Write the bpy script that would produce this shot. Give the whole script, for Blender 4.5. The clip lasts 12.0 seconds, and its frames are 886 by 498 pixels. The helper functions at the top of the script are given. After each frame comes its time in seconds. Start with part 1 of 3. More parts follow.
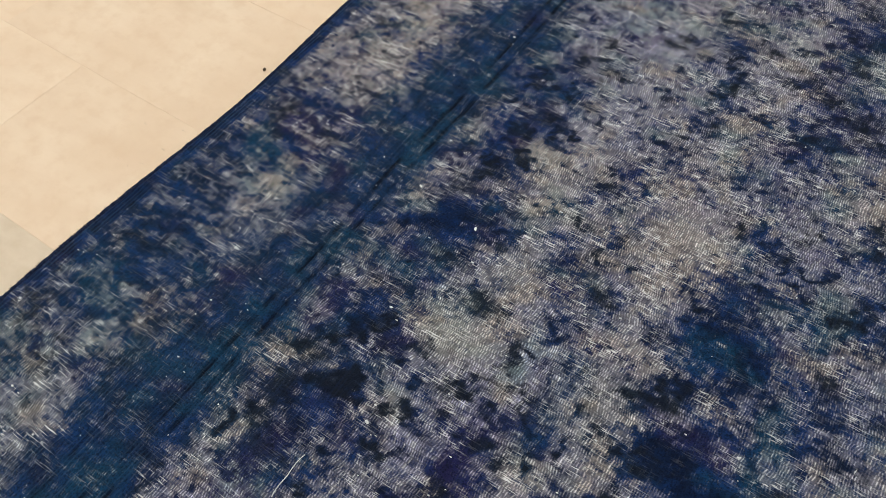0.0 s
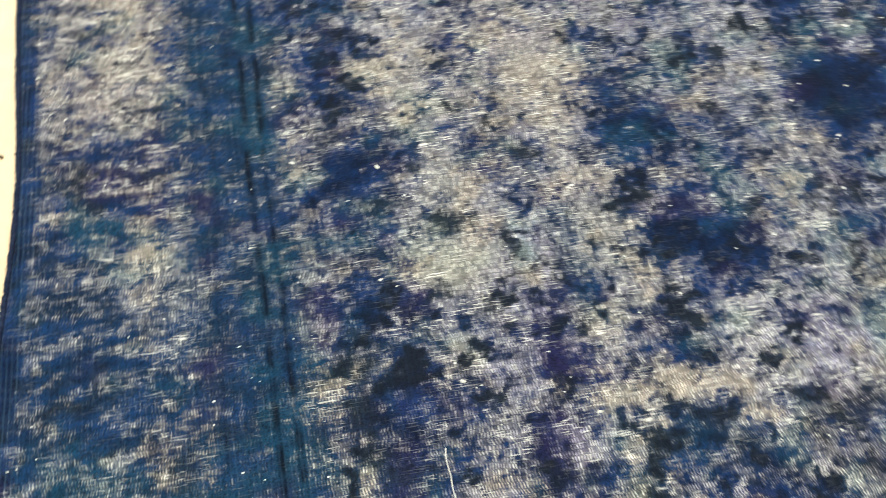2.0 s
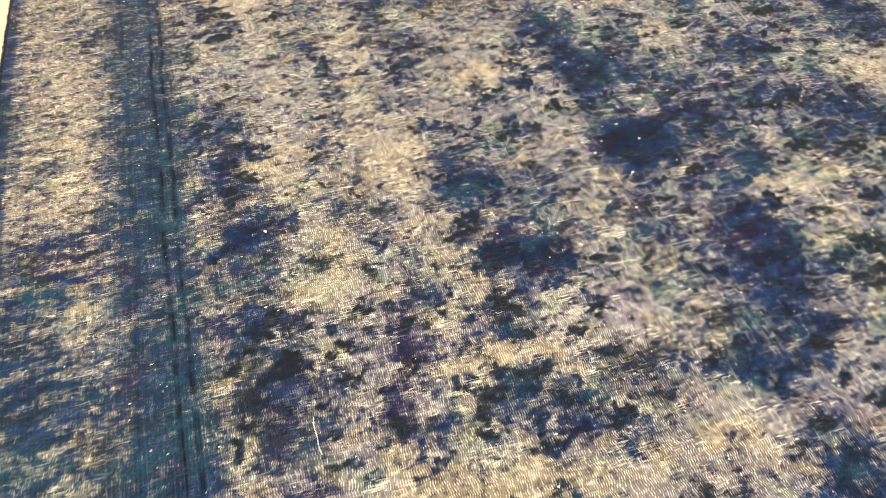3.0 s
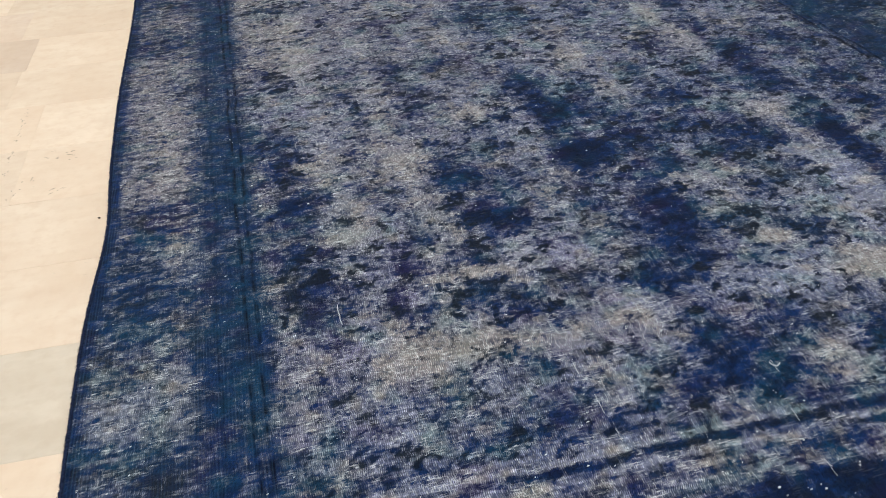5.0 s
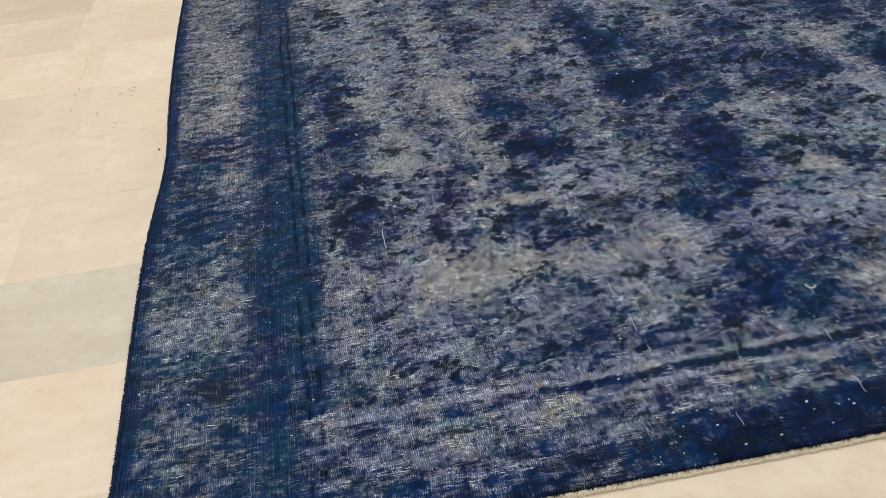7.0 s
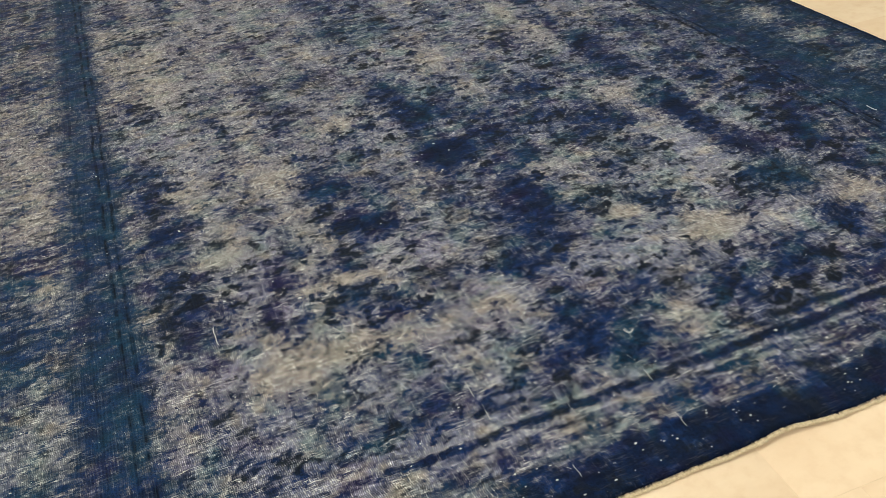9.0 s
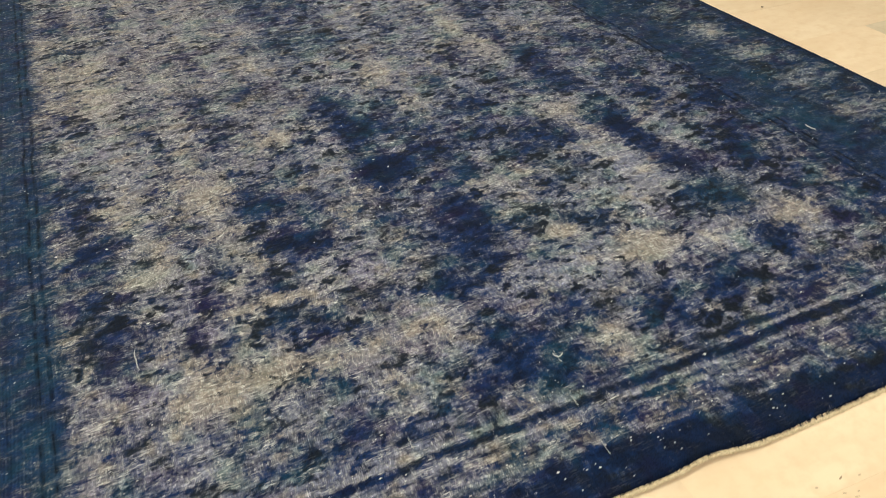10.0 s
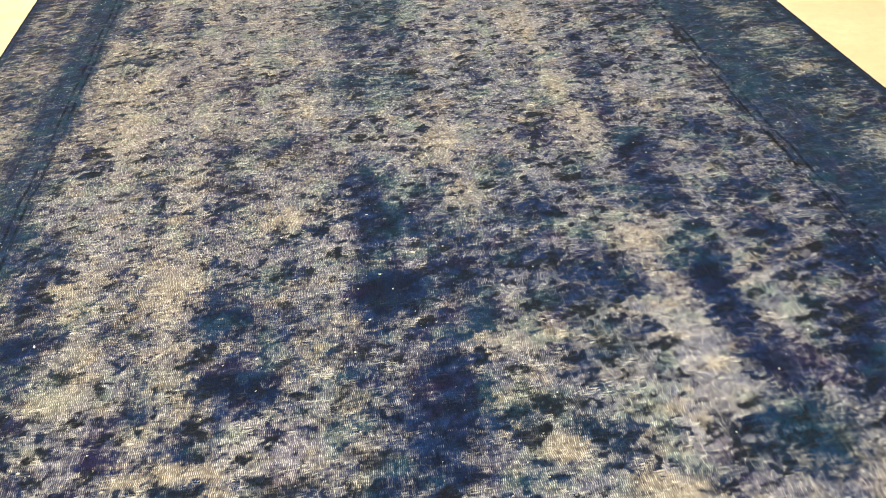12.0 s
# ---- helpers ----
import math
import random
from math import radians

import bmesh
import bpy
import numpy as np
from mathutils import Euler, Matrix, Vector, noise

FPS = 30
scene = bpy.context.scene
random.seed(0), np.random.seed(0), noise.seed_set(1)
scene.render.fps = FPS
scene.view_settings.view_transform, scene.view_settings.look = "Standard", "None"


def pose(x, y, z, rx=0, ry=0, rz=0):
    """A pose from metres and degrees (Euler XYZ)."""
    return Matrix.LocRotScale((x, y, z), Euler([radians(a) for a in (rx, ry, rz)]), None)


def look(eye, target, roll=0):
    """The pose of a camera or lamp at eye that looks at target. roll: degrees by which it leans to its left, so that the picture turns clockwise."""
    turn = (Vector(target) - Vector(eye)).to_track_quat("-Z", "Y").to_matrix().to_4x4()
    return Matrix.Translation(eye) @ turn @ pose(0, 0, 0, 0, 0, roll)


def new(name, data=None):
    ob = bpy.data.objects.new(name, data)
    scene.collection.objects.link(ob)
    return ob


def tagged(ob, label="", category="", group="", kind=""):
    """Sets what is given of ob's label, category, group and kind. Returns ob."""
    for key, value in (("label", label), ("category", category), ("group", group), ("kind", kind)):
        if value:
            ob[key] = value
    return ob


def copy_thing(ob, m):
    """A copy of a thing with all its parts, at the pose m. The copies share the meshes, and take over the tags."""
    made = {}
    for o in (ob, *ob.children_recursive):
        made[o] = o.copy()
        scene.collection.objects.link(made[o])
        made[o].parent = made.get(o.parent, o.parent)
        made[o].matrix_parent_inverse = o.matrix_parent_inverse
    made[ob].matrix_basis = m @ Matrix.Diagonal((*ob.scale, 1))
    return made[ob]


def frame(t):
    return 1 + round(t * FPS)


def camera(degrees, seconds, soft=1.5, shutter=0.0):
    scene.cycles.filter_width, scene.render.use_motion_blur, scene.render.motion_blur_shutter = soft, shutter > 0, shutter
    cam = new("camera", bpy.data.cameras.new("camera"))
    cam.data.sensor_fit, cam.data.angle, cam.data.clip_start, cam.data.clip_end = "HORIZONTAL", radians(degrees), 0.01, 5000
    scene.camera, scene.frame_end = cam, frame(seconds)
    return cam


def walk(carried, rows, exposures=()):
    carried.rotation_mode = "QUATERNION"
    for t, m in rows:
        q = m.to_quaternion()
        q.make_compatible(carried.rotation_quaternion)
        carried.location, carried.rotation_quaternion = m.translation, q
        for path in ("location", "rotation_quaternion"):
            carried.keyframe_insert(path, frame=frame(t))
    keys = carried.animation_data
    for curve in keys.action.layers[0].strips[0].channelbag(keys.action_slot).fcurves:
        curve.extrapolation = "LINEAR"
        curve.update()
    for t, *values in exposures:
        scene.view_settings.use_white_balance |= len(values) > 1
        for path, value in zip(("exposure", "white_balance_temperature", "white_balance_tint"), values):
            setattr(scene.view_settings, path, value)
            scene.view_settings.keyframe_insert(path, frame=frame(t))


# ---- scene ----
cam = camera(55.4, 12.0, soft=0.78, shutter=0.34)
PATH = [
    (0, (0.936, 0.522, 1.003), (0.223, 1.474, -0.605), -3.1),
    (0.5, (0.794, 0.506, 0.968), (0.217, 1.418, -0.715), 0.1),
    (1, (0.608, 0.548, 0.909), (0.144, 1.28, -0.893), -3.2),
    (1.5, (0.489, 0.562, 0.929), (0.374, 1.431, -0.869), 3.7),
    (2, (0.405, 0.466, 0.98), (0.708, 1.445, -0.738), 6.8),
    (2.5, (0.455, 0.304, 1.033), (0.888, 1.475, -0.529), 2.0),
    (3, (0.541, 0.025, 1.067), (0.898, 1.377, -0.362), -1.8),
    (3.2, (0.54, -0.062, 1.084), (0.877, 1.33, -0.312), -2.7),
    (4.8, (0.442, -0.6, 1.14), (0.812, 0.973, -0.04), -1.7),
    (5, (0.458, -0.65, 1.139), (0.8, 0.933, -0.034), -2.7),
    (5.5, (0.463, -0.705, 1.134), (0.718, 0.881, -0.057), -4.1),
    (6, (0.468, -0.72, 1.133), (0.711, 0.858, -0.071), -3.9),
    (6.5, (0.472, -0.728, 1.132), (0.704, 0.834, -0.095), -4.5),
    (7, (0.483, -0.733, 1.126), (0.663, 0.812, -0.131), -5.9),
    (7.5, (0.502, -0.727, 1.156), (0.829, 0.844, -0.037), -5.7),
    (7.7, (0.51, -0.72, 1.173), (0.872, 0.855, -0.006), -6.0),
    (9.3, (0.564, -0.757, 1.163), (1.115, 0.766, -0.011), -5.2),
    (9.5, (0.578, -0.77, 1.161), (1.136, 0.745, -0.02), -5.1),
    (10, (0.647, -0.732, 1.169), (1.245, 0.779, 0.005), -3.7),
    (10.5, (0.758, -0.582, 1.18), (1.335, 0.941, 0.019), -1.7),
    (11, (0.893, -0.463, 1.171), (1.384, 1.061, -0.028), -2.4),
    (11.5, (1.129, -0.356, 1.181), (1.399, 1.223, -0.017), -2.3),
    (12, (1.247, -0.223, 1.19), (1.402, 1.363, -0.019), -3.6),
]
# the clip's camera drifts in exposure and white balance
EXPOSURES = [
    (0.0, -0.42, 6100, 5), (1.0, -0.32, 5900, 2), (1.5, -0.27, 5850, 2), (2.0, 0.55, 6700, -4), (2.5, 1.08, 8900, -1), (3.2, 0.70, 9500, 1),
    (4.8, -0.25, 5700, 4), (6.5, -0.18, 5450, 3), (7.0, -0.44, 5550, 2), (7.7, -0.36, 5750, 3), (9.3, -0.16, 6800, -2), (10.0, -0.06, 7000, -2), (10.5, 0.36, 7450, -1), (11.0, 0.62, 7700, -1), (11.5, 0.74, 7850, -1), (12.0, 0.60, 7900, -1),
]
walk(cam, [(t, look(eye, target, roll)) for t, eye, target, roll in PATH], EXPOSURES)

# ---- light, exposure ----
RUG_W, RUG_L = 2.79, 3.80          # a nine by twelve foot carpet
FLOOR_Z = -0.008                   # the carpet's pile tops lie near z = 0
CEIL_Z = 2.75

world = bpy.data.worlds.new("room_air")
scene.world = world
world.use_nodes = True
world.node_tree.nodes["Background"].inputs["Color"].default_value = (1.0, 0.95, 0.88, 1)
world.node_tree.nodes["Background"].inputs["Strength"].default_value = 0.05

# assumed overhead lamps, never in view; spots and watts balance the brightness
LAMP_WATTS = 30.0
LAMP_SPOTS = [(x, y) for x in (-0.9, 2.1) for y in (-1.7, 1.1, 3.6)]
for lx, ly in LAMP_SPOTS:
    lamp = bpy.data.lights.new("assumed_panel_light", "AREA")
    lamp.shape, lamp.size, lamp.energy, lamp.color = "SQUARE", 0.56, LAMP_WATTS, (1.0, 0.93, 0.83)
    new("assumed_panel_light", lamp).matrix_basis = pose(lx, ly, CEIL_Z - 0.035)


# ---- materials ----
class Nodes:
    """A small helper to wire up node trees."""

    def __init__(self, name):
        self.mat = bpy.data.materials.new(name)
        self.mat.use_nodes = True
        self.tree = self.mat.node_tree
        self.bsdf = self.tree.nodes["Principled BSDF"]

    def add(self, kind, values=None, **props):
        node = self.tree.nodes.new(kind)
        for key, value in props.items():
            setattr(node, key, value)
        for key, value in (values or {}).items():
            self.put(node.inputs[key], value)
        return node

    def put(self, socket, value):
        if isinstance(value, bpy.types.NodeSocket):
            self.tree.links.new(value, socket)
        elif isinstance(value, tuple) and len(value) == 3 and socket.type == "RGBA":
            socket.default_value = (*value, 1)
        else:
            socket.default_value = value

    def math(self, op, a, b=0.0, clamp=False):
        return self.add("ShaderNodeMath", {0: a, 1: b}, operation=op, use_clamp=clamp).outputs[0]

    def mix(self, f, a, b, blend="MIX"):
        node = self.add("ShaderNodeMix", data_type="RGBA", blend_type=blend)
        self.put(node.inputs[0], f)
        self.put(node.inputs[6], a)
        self.put(node.inputs[7], b)
        return node.outputs[2]

    def ramp(self, v, lo, hi, to_lo=0.0, to_hi=1.0):
        node = self.add("ShaderNodeMapRange", interpolation_type="SMOOTHSTEP")
        for i, value in enumerate((v, lo, hi, to_lo, to_hi)):
            self.put(node.inputs[i], value)
        return node.outputs[0]

    def coords(self, scale=(1, 1, 1), spin=0.0):
        tex = self.add("ShaderNodeTexCoord")
        m = self.add("ShaderNodeMapping")
        self.put(m.inputs["Vector"], tex.outputs["Object"])
        m.inputs["Scale"].default_value = scale
        m.inputs["Rotation"].default_value = (0, 0, spin)
        return m.outputs[0]

    def noise(self, vec, scale=1.0, detail=2.0, rough=0.5):
        node = self.add("ShaderNodeTexNoise", {"Vector": vec, "Scale": scale, "Detail": detail, "Roughness": rough})
        return node.outputs[0]

    def attr(self, name):
        return self.add("ShaderNodeAttribute", attribute_name=name).outputs["Fac"]

    def bump(self, height, distance, strength=1.0):
        node = self.add("ShaderNodeBump", {"Height": height, "Distance": distance, "Strength": strength})
        self.put(self.bsdf.inputs["Normal"], node.outputs[0])

    def done(self, colour, rough=0.8, metal=0.0, specular=0.4):
        self.put(self.bsdf.inputs["Base Color"], colour)
        self.put(self.bsdf.inputs["Roughness"], rough)
        self.put(self.bsdf.inputs["Metallic"], metal)
        self.put(self.bsdf.inputs["Specular IOR Level"], specular)
        return self.mat


def worn_pile_material():
    """Overdyed wool, sheared down to its cotton foundation where it is worn."""
    n = Nodes("overdyed_wool")
    wear, teal, violet, ochre, soot = n.attr("wear"), n.attr("teal"), n.attr("violet"), n.attr("ochre"), n.attr("soot")
    tuft = n.noise(n.coords((85, 100, 40)), 1.0, 3.0, 0.62)
    dash = n.noise(n.coords((38, 290, 40)), 1.0, 1.5, 0.5)
    rib = n.noise(n.coords((330, 9, 40)), 1.0, 1.0, 0.5)
    grain = n.noise(n.coords((420, 420, 60)), 1.0, 1.0, 0.5)
    cloud = n.noise(n.coords((17, 20, 1)), 1.0, 4.0, 0.6)
    # the knot rows: short slanting stitches of bare cotton
    wob = n.add("ShaderNodeTexNoise", {"Vector": n.coords((12, 16, 1)), "Scale": 1.0, "Detail": 3.0}).outputs["Color"]
    sep = n.add("ShaderNodeSeparateXYZ", {0: n.coords()})
    wsep = n.add("ShaderNodeSeparateColor", {0: wob})
    gx = n.math("DIVIDE", n.math("ADD", sep.outputs[0], n.math("MULTIPLY", wsep.outputs[0], 0.020)), KNOT_X)
    gy = n.math("DIVIDE", n.math("ADD", sep.outputs[1], n.math("MULTIPLY", wsep.outputs[1], 0.030)), KNOT_Y)
    row, fy = n.math("FLOOR", gy), n.math("FRACT", gy)
    lean = n.add("ShaderNodeTexWhiteNoise", {"W": row}, noise_dimensions="1D").outputs["Value"]
    gx = n.math("ADD", gx, n.math("ADD", n.math("MULTIPLY", lean, 0.6), n.math("MULTIPLY", fy, n.math("MULTIPLY", n.math("SUBTRACT", lean, 0.3), 0.7))))
    col, fx = n.math("FLOOR", gx), n.math("FRACT", gx)
    cell = n.add("ShaderNodeCombineXYZ", {"X": col, "Y": row}).outputs[0]
    luck = n.add("ShaderNodeTexWhiteNoise", {"Vector": cell}, noise_dimensions="2D").outputs["Value"]
    stitch = n.math("MULTIPLY", n.ramp(n.math("ABSOLUTE", n.math("SUBTRACT", fx, 0.5)), 0.08, 0.30, 1.0, 0.0),
                    n.ramp(n.math("ABSOLUTE", n.math("SUBTRACT", fy, 0.5)), 0.34, 0.50, 1.0, 0.05))
    w = n.math("ADD", wear, n.math("MULTIPLY", n.math("SUBTRACT", tuft, 0.5), 0.75))
    w = n.math("ADD", w, n.math("MULTIPLY", n.math("SUBTRACT", dash, 0.5), 0.36))
    w = n.math("ADD", w, n.math("MULTIPLY", n.math("SUBTRACT", rib, 0.5), 0.25))
    clump = n.ramp(n.noise(n.coords((50, 58, 1)), 1.0, 3.5, 0.62), 0.53, 0.64)
    w = n.math("SUBTRACT", w, n.math("MULTIPLY", clump, 0.20))
    gleam = n.ramp(n.noise(n.coords((33, 62, 1)), 1.0, 3.0, 0.6), 0.56, 0.68)
    w = n.math("ADD", w, n.math("MULTIPLY", gleam, 0.10))
    bare = n.ramp(w, 0.07, 0.62)
    # tints of the bare cotton
    cotton = n.mix(n.ramp(cloud, 0.35, 0.68), COTTON_COOL, COTTON_PALE)
    cotton = n.mix(n.math("MULTIPLY", violet, 0.6), cotton, COTTON_LILAC)
    cotton = n.mix(n.math("MULTIPLY", teal, 0.7), cotton, COTTON_GREEN)
    cotton = n.mix(n.math("MULTIPLY", ochre, 0.8), cotton, COTTON_OCHRE)
    cotton = n.mix(n.math("MULTIPLY", n.ramp(luck, 0.55, 1.0), 0.55), cotton, COTTON_BRIGHT)
    shear = n.ramp(n.noise(n.coords((46, 60, 1)), 1.0, 4.0, 0.65), 0.30, 0.70, 0.64, 1.26)
    shear = n.math("MULTIPLY", shear, n.math("ADD", 0.92, n.math("MULTIPLY", gleam, 0.38)))
    cotton = n.add("ShaderNodeVectorMath", {0: cotton, "Scale": shear}, operation="SCALE").outputs[0]
    # the dyes that are left in the wool
    blue = n.mix(n.ramp(n.noise(n.coords((20, 24, 1)), 1.0, 3.0), 0.35, 0.65), DYE_NAVY, DYE_BLUE)
    blue = n.mix(n.math("MULTIPLY", teal, 0.75), blue, DYE_TEAL)
    blue = n.mix(n.math("MULTIPLY", violet, 0.65), blue, DYE_VIOLET)
    blue = n.mix(n.math("MULTIPLY", soot, 0.85), blue, DYE_SOOT)
    blue = n.mix(n.ramp(grain, 0.42, 0.68, 0.0, 0.6), blue, DYE_DEEP)
    blue = n.mix(n.ramp(rib, 0.50, 0.72, 0.0, 0.22), blue, (0.016, 0.036, 0.105))
    blue = n.mix(n.ramp(wear, -0.16, 0.02, 0.6, 0.0), blue, DYE_DEEP)
    # guard furrows: near-black mixed into the colour where the mesh dips
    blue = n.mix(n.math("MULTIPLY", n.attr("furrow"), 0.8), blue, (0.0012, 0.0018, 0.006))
    ridge = n.math("SINE", n.math("ADD", n.math("MULTIPLY", sep.outputs[0], 2 * math.pi / 0.0062), n.math("MULTIPLY", wsep.outputs[0], 5.0)))
    ridge = n.math("MULTIPLY", n.math("MULTIPLY", n.ramp(ridge, -0.2, 1.0), n.attr("ribbed")), n.ramp(rib, 0.35, 0.6, 0.35, 1.0))
    blue = n.mix(n.math("MULTIPLY", ridge, 0.32), blue, (0.034, 0.075, 0.150))
    # dusty wool between the stitches, and the stitches themselves
    dusty = n.add("ShaderNodeVectorMath", {0: cotton, "Scale": 0.38}, operation="SCALE").outputs[0]
    colour = n.mix(n.math("MULTIPLY", bare, 0.80), blue, dusty)
    frayed = n.ramp(n.noise(n.coords((120, 130, 1)), 1.0, 2.5), 0.30, 0.62, 0.30, 1.12)
    frayed = n.math("MULTIPLY", frayed, n.ramp(luck, 0.02, 0.60, 0.10, 1.0))
    tick = n.math("MULTIPLY", n.math("MULTIPLY", stitch, frayed), n.ramp(w, -0.04, 0.58, 0.0, 1.0))
    tick = n.math("MULTIPLY", tick, n.math("SUBTRACT", 1.0, n.math("MULTIPLY", n.math("SUBTRACT", n.attr("ribbed"), ridge), 0.8)))
    colour = n.mix(tick, colour, cotton)
    # broken weft ends and long bare wefts
    fleck = n.ramp(n.noise(n.coords((62, 430, 1), 0.06), 1.0, 1.5, 0.6), 0.60, 0.69)
    weft = n.ramp(n.noise(n.coords((32, 560, 1), 0.03), 1.0, 0.5), 0.64, 0.70)
    tangle = n.ramp(n.noise(n.coords((15, 22, 1)), 1.0, 3.0, 0.6), 0.44, 0.64, 0.0, 1.0)
    warp = n.math("MULTIPLY", n.ramp(n.noise(n.coords((430, 48, 1)), 1.0, 1.0, 0.5), 0.655, 0.73), 0.7)
    bright = n.math("MULTIPLY", n.math("MULTIPLY", tangle, n.math("MAXIMUM", warp, n.math("MAXIMUM", fleck, weft))), n.ramp(wear, 0.02, 0.34, 0.05, 0.8))
    colour = n.mix(bright, colour, COTTON_BRIGHT)
    high = n.math("SUBTRACT", n.math("MULTIPLY", n.math("ADD", stitch, grain), 0.35), bare)
    n.bump(high, 0.0012, 0.5)
    n.put(n.bsdf.inputs["Sheen Weight"], 0.03)
    n.put(n.bsdf.inputs["Sheen Roughness"], 0.5)
    return n.done(colour, 0.95, 0.0, 0.08)


KNOT_X, KNOT_Y = 0.0036, 0.0078
COTTON_COOL, COTTON_PALE = (0.33, 0.38, 0.62), (0.53, 0.56, 0.78)
COTTON_LILAC, COTTON_GREEN = (0.385, 0.35, 0.60), (0.355, 0.525, 0.56)
COTTON_OCHRE, COTTON_BRIGHT = (0.685, 0.62, 0.57), (0.77, 0.81, 0.87)
DYE_NAVY, DYE_BLUE, DYE_DEEP = (0.004, 0.012, 0.046), (0.006, 0.027, 0.118), (0.002, 0.004, 0.013)
DYE_TEAL, DYE_VIOLET, DYE_SOOT = (0.007, 0.045, 0.100), (0.018, 0.013, 0.066), (0.014, 0.019, 0.026)


def fibre_material(name, a, b, scale=(220, 60, 60)):
    n = Nodes(name)
    v = n.noise(n.coords(scale), 1.0, 3.0, 0.6)
    n.bump(v, 0.0015, 0.8)
    return n.done(n.mix(n.ramp(v, 0.3, 0.7), a, b), 0.93, 0.0, 0.1)


def travertine_material(name, a, b, warm):
    """Honed cream travertine with cloudy veins and small open pits."""
    n = Nodes(name)
    info = n.add("ShaderNodeObjectInfo").outputs["Random"]
    shift = n.add("ShaderNodeVectorMath", {0: n.coords()}, operation="ADD")
    n.put(shift.inputs[1], n.add("ShaderNodeCombineXYZ", {"X": n.math("MULTIPLY", info, 37.0), "Y": n.math("MULTIPLY", info, 91.0)}).outputs[0])
    sx = n.add("ShaderNodeMapping", {"Vector": shift.outputs[0], "Scale": (5.0, 13.0, 5.0)}).outputs[0]
    vein = n.noise(sx, 1.0, 5.0, 0.6)
    mottle = n.noise(shift.outputs[0], 28.0, 4.0, 0.6)
    stain = n.noise(shift.outputs[0], 3.0, 3.0, 0.5)
    colour = n.mix(n.ramp(vein, 0.34, 0.66), a, b)
    colour = n.mix(n.ramp(mottle, 0.42, 0.72, 0.0, 0.55), colour, warm)
    colour = n.mix(n.ramp(stain, 0.38, 0.70, 0.0, 0.65), colour, warm)
    tone = n.ramp(info, 0.0, 1.0, 0.955, 1.03)
    colour = n.mix(1.0, colour, n.add("ShaderNodeCombineColor", {0: tone, 1: tone, 2: tone}).outputs[0], "MULTIPLY")
    pitv = n.add("ShaderNodeMapping", {"Vector": shift.outputs[0], "Scale": (38.0, 85.0, 40.0)}).outputs[0]
    pit = n.math("MULTIPLY", n.ramp(n.noise(pitv, 1.0, 3.0, 0.65), 0.665, 0.72), n.ramp(stain, 0.50, 0.64))
    colour = n.mix(n.math("MULTIPLY", pit, 0.35), colour, (0.40, 0.33, 0.24))
    n.bump(n.math("SUBTRACT", n.math("MULTIPLY", mottle, 0.15), pit), 0.0015, 0.6)
    return n.done(colour, n.ramp(mottle, 0.3, 0.8, 0.42, 0.60), 0.0, 0.35)


def plaster_material(name, a, b):
    n = Nodes(name)
    v = n.noise(n.coords((6, 6, 6)), 1.0, 5.0, 0.6)
    n.bump(n.noise(n.coords((90, 90, 90)), 1.0, 2.0), 0.001, 0.5)
    return n.done(n.mix(n.ramp(v, 0.3, 0.7), a, b), 0.85)


def plain_material(name, a, b, rough, metal=0.0, emit=0.0):
    n = Nodes(name)
    colour = n.mix(n.ramp(n.noise(n.coords((60, 60, 60)), 1.0, 3.0), 0.3, 0.7), a, b)
    if emit:
        n.put(n.bsdf.inputs["Emission Color"], (1.0, 0.93, 0.83))
        n.bsdf.inputs["Emission Strength"].default_value = emit
    return n.done(colour, rough, metal)


PILE = worn_pile_material()
SELVEDGE = fibre_material("navy_overcast_yarn", (0.006, 0.010, 0.030), (0.020, 0.032, 0.080), (200, 260, 200))
FRINGE = fibre_material("navy_wool_ends", (0.004, 0.008, 0.026), (0.010, 0.018, 0.055))
HEM = fibre_material("undyed_cotton_hem", (0.48, 0.40, 0.29), (0.76, 0.68, 0.54), (420, 260, 300))
LINT = fibre_material("white_cotton_ends", (0.55, 0.60, 0.68), (0.74, 0.78, 0.82))
CREAM_STONE = travertine_material("cream_travertine", (0.80, 0.655, 0.52), (0.86, 0.725, 0.59), (0.74, 0.58, 0.44))
GREY_STONE = travertine_material("grey_travertine", (0.67, 0.58, 0.475), (0.74, 0.65, 0.545), (0.63, 0.53, 0.42))
ROSE_STONE = travertine_material("rose_beige_travertine", (0.72, 0.58, 0.47), (0.78, 0.645, 0.53), (0.68, 0.53, 0.41))
GROUT = plain_material("cream_grout", (0.76, 0.645, 0.51), (0.82, 0.71, 0.58), 0.9)
DIRT = plain_material("joint_dirt", (0.28, 0.21, 0.15), (0.50, 0.40, 0.29), 0.9)
GRIT = plain_material("dark_grit", (0.05, 0.035, 0.025), (0.10, 0.07, 0.05), 0.9)
WALL = plaster_material("white_wall_paint", (0.74, 0.71, 0.66), (0.80, 0.77, 0.72))
CEILING = plaster_material("ceiling_paint", (0.78, 0.77, 0.75), (0.82, 0.81, 0.79))
TRIM = plain_material("white_lamp_trim", (0.75, 0.75, 0.75), (0.82, 0.82, 0.82), 0.4)
DIFFUSER = plain_material("glowing_diffuser", (0.8, 0.8, 0.8), (0.82, 0.82, 0.82), 0.5, 0.0, 3.0)
RUST_WOOL = fibre_material("rust_wool", (0.16, 0.065, 0.030), (0.26, 0.13, 0.055), (30, 30, 30))
OLIVE_WOOL = fibre_material("olive_wool", (0.11, 0.085, 0.035), (0.20, 0.15, 0.06), (26, 26, 30))
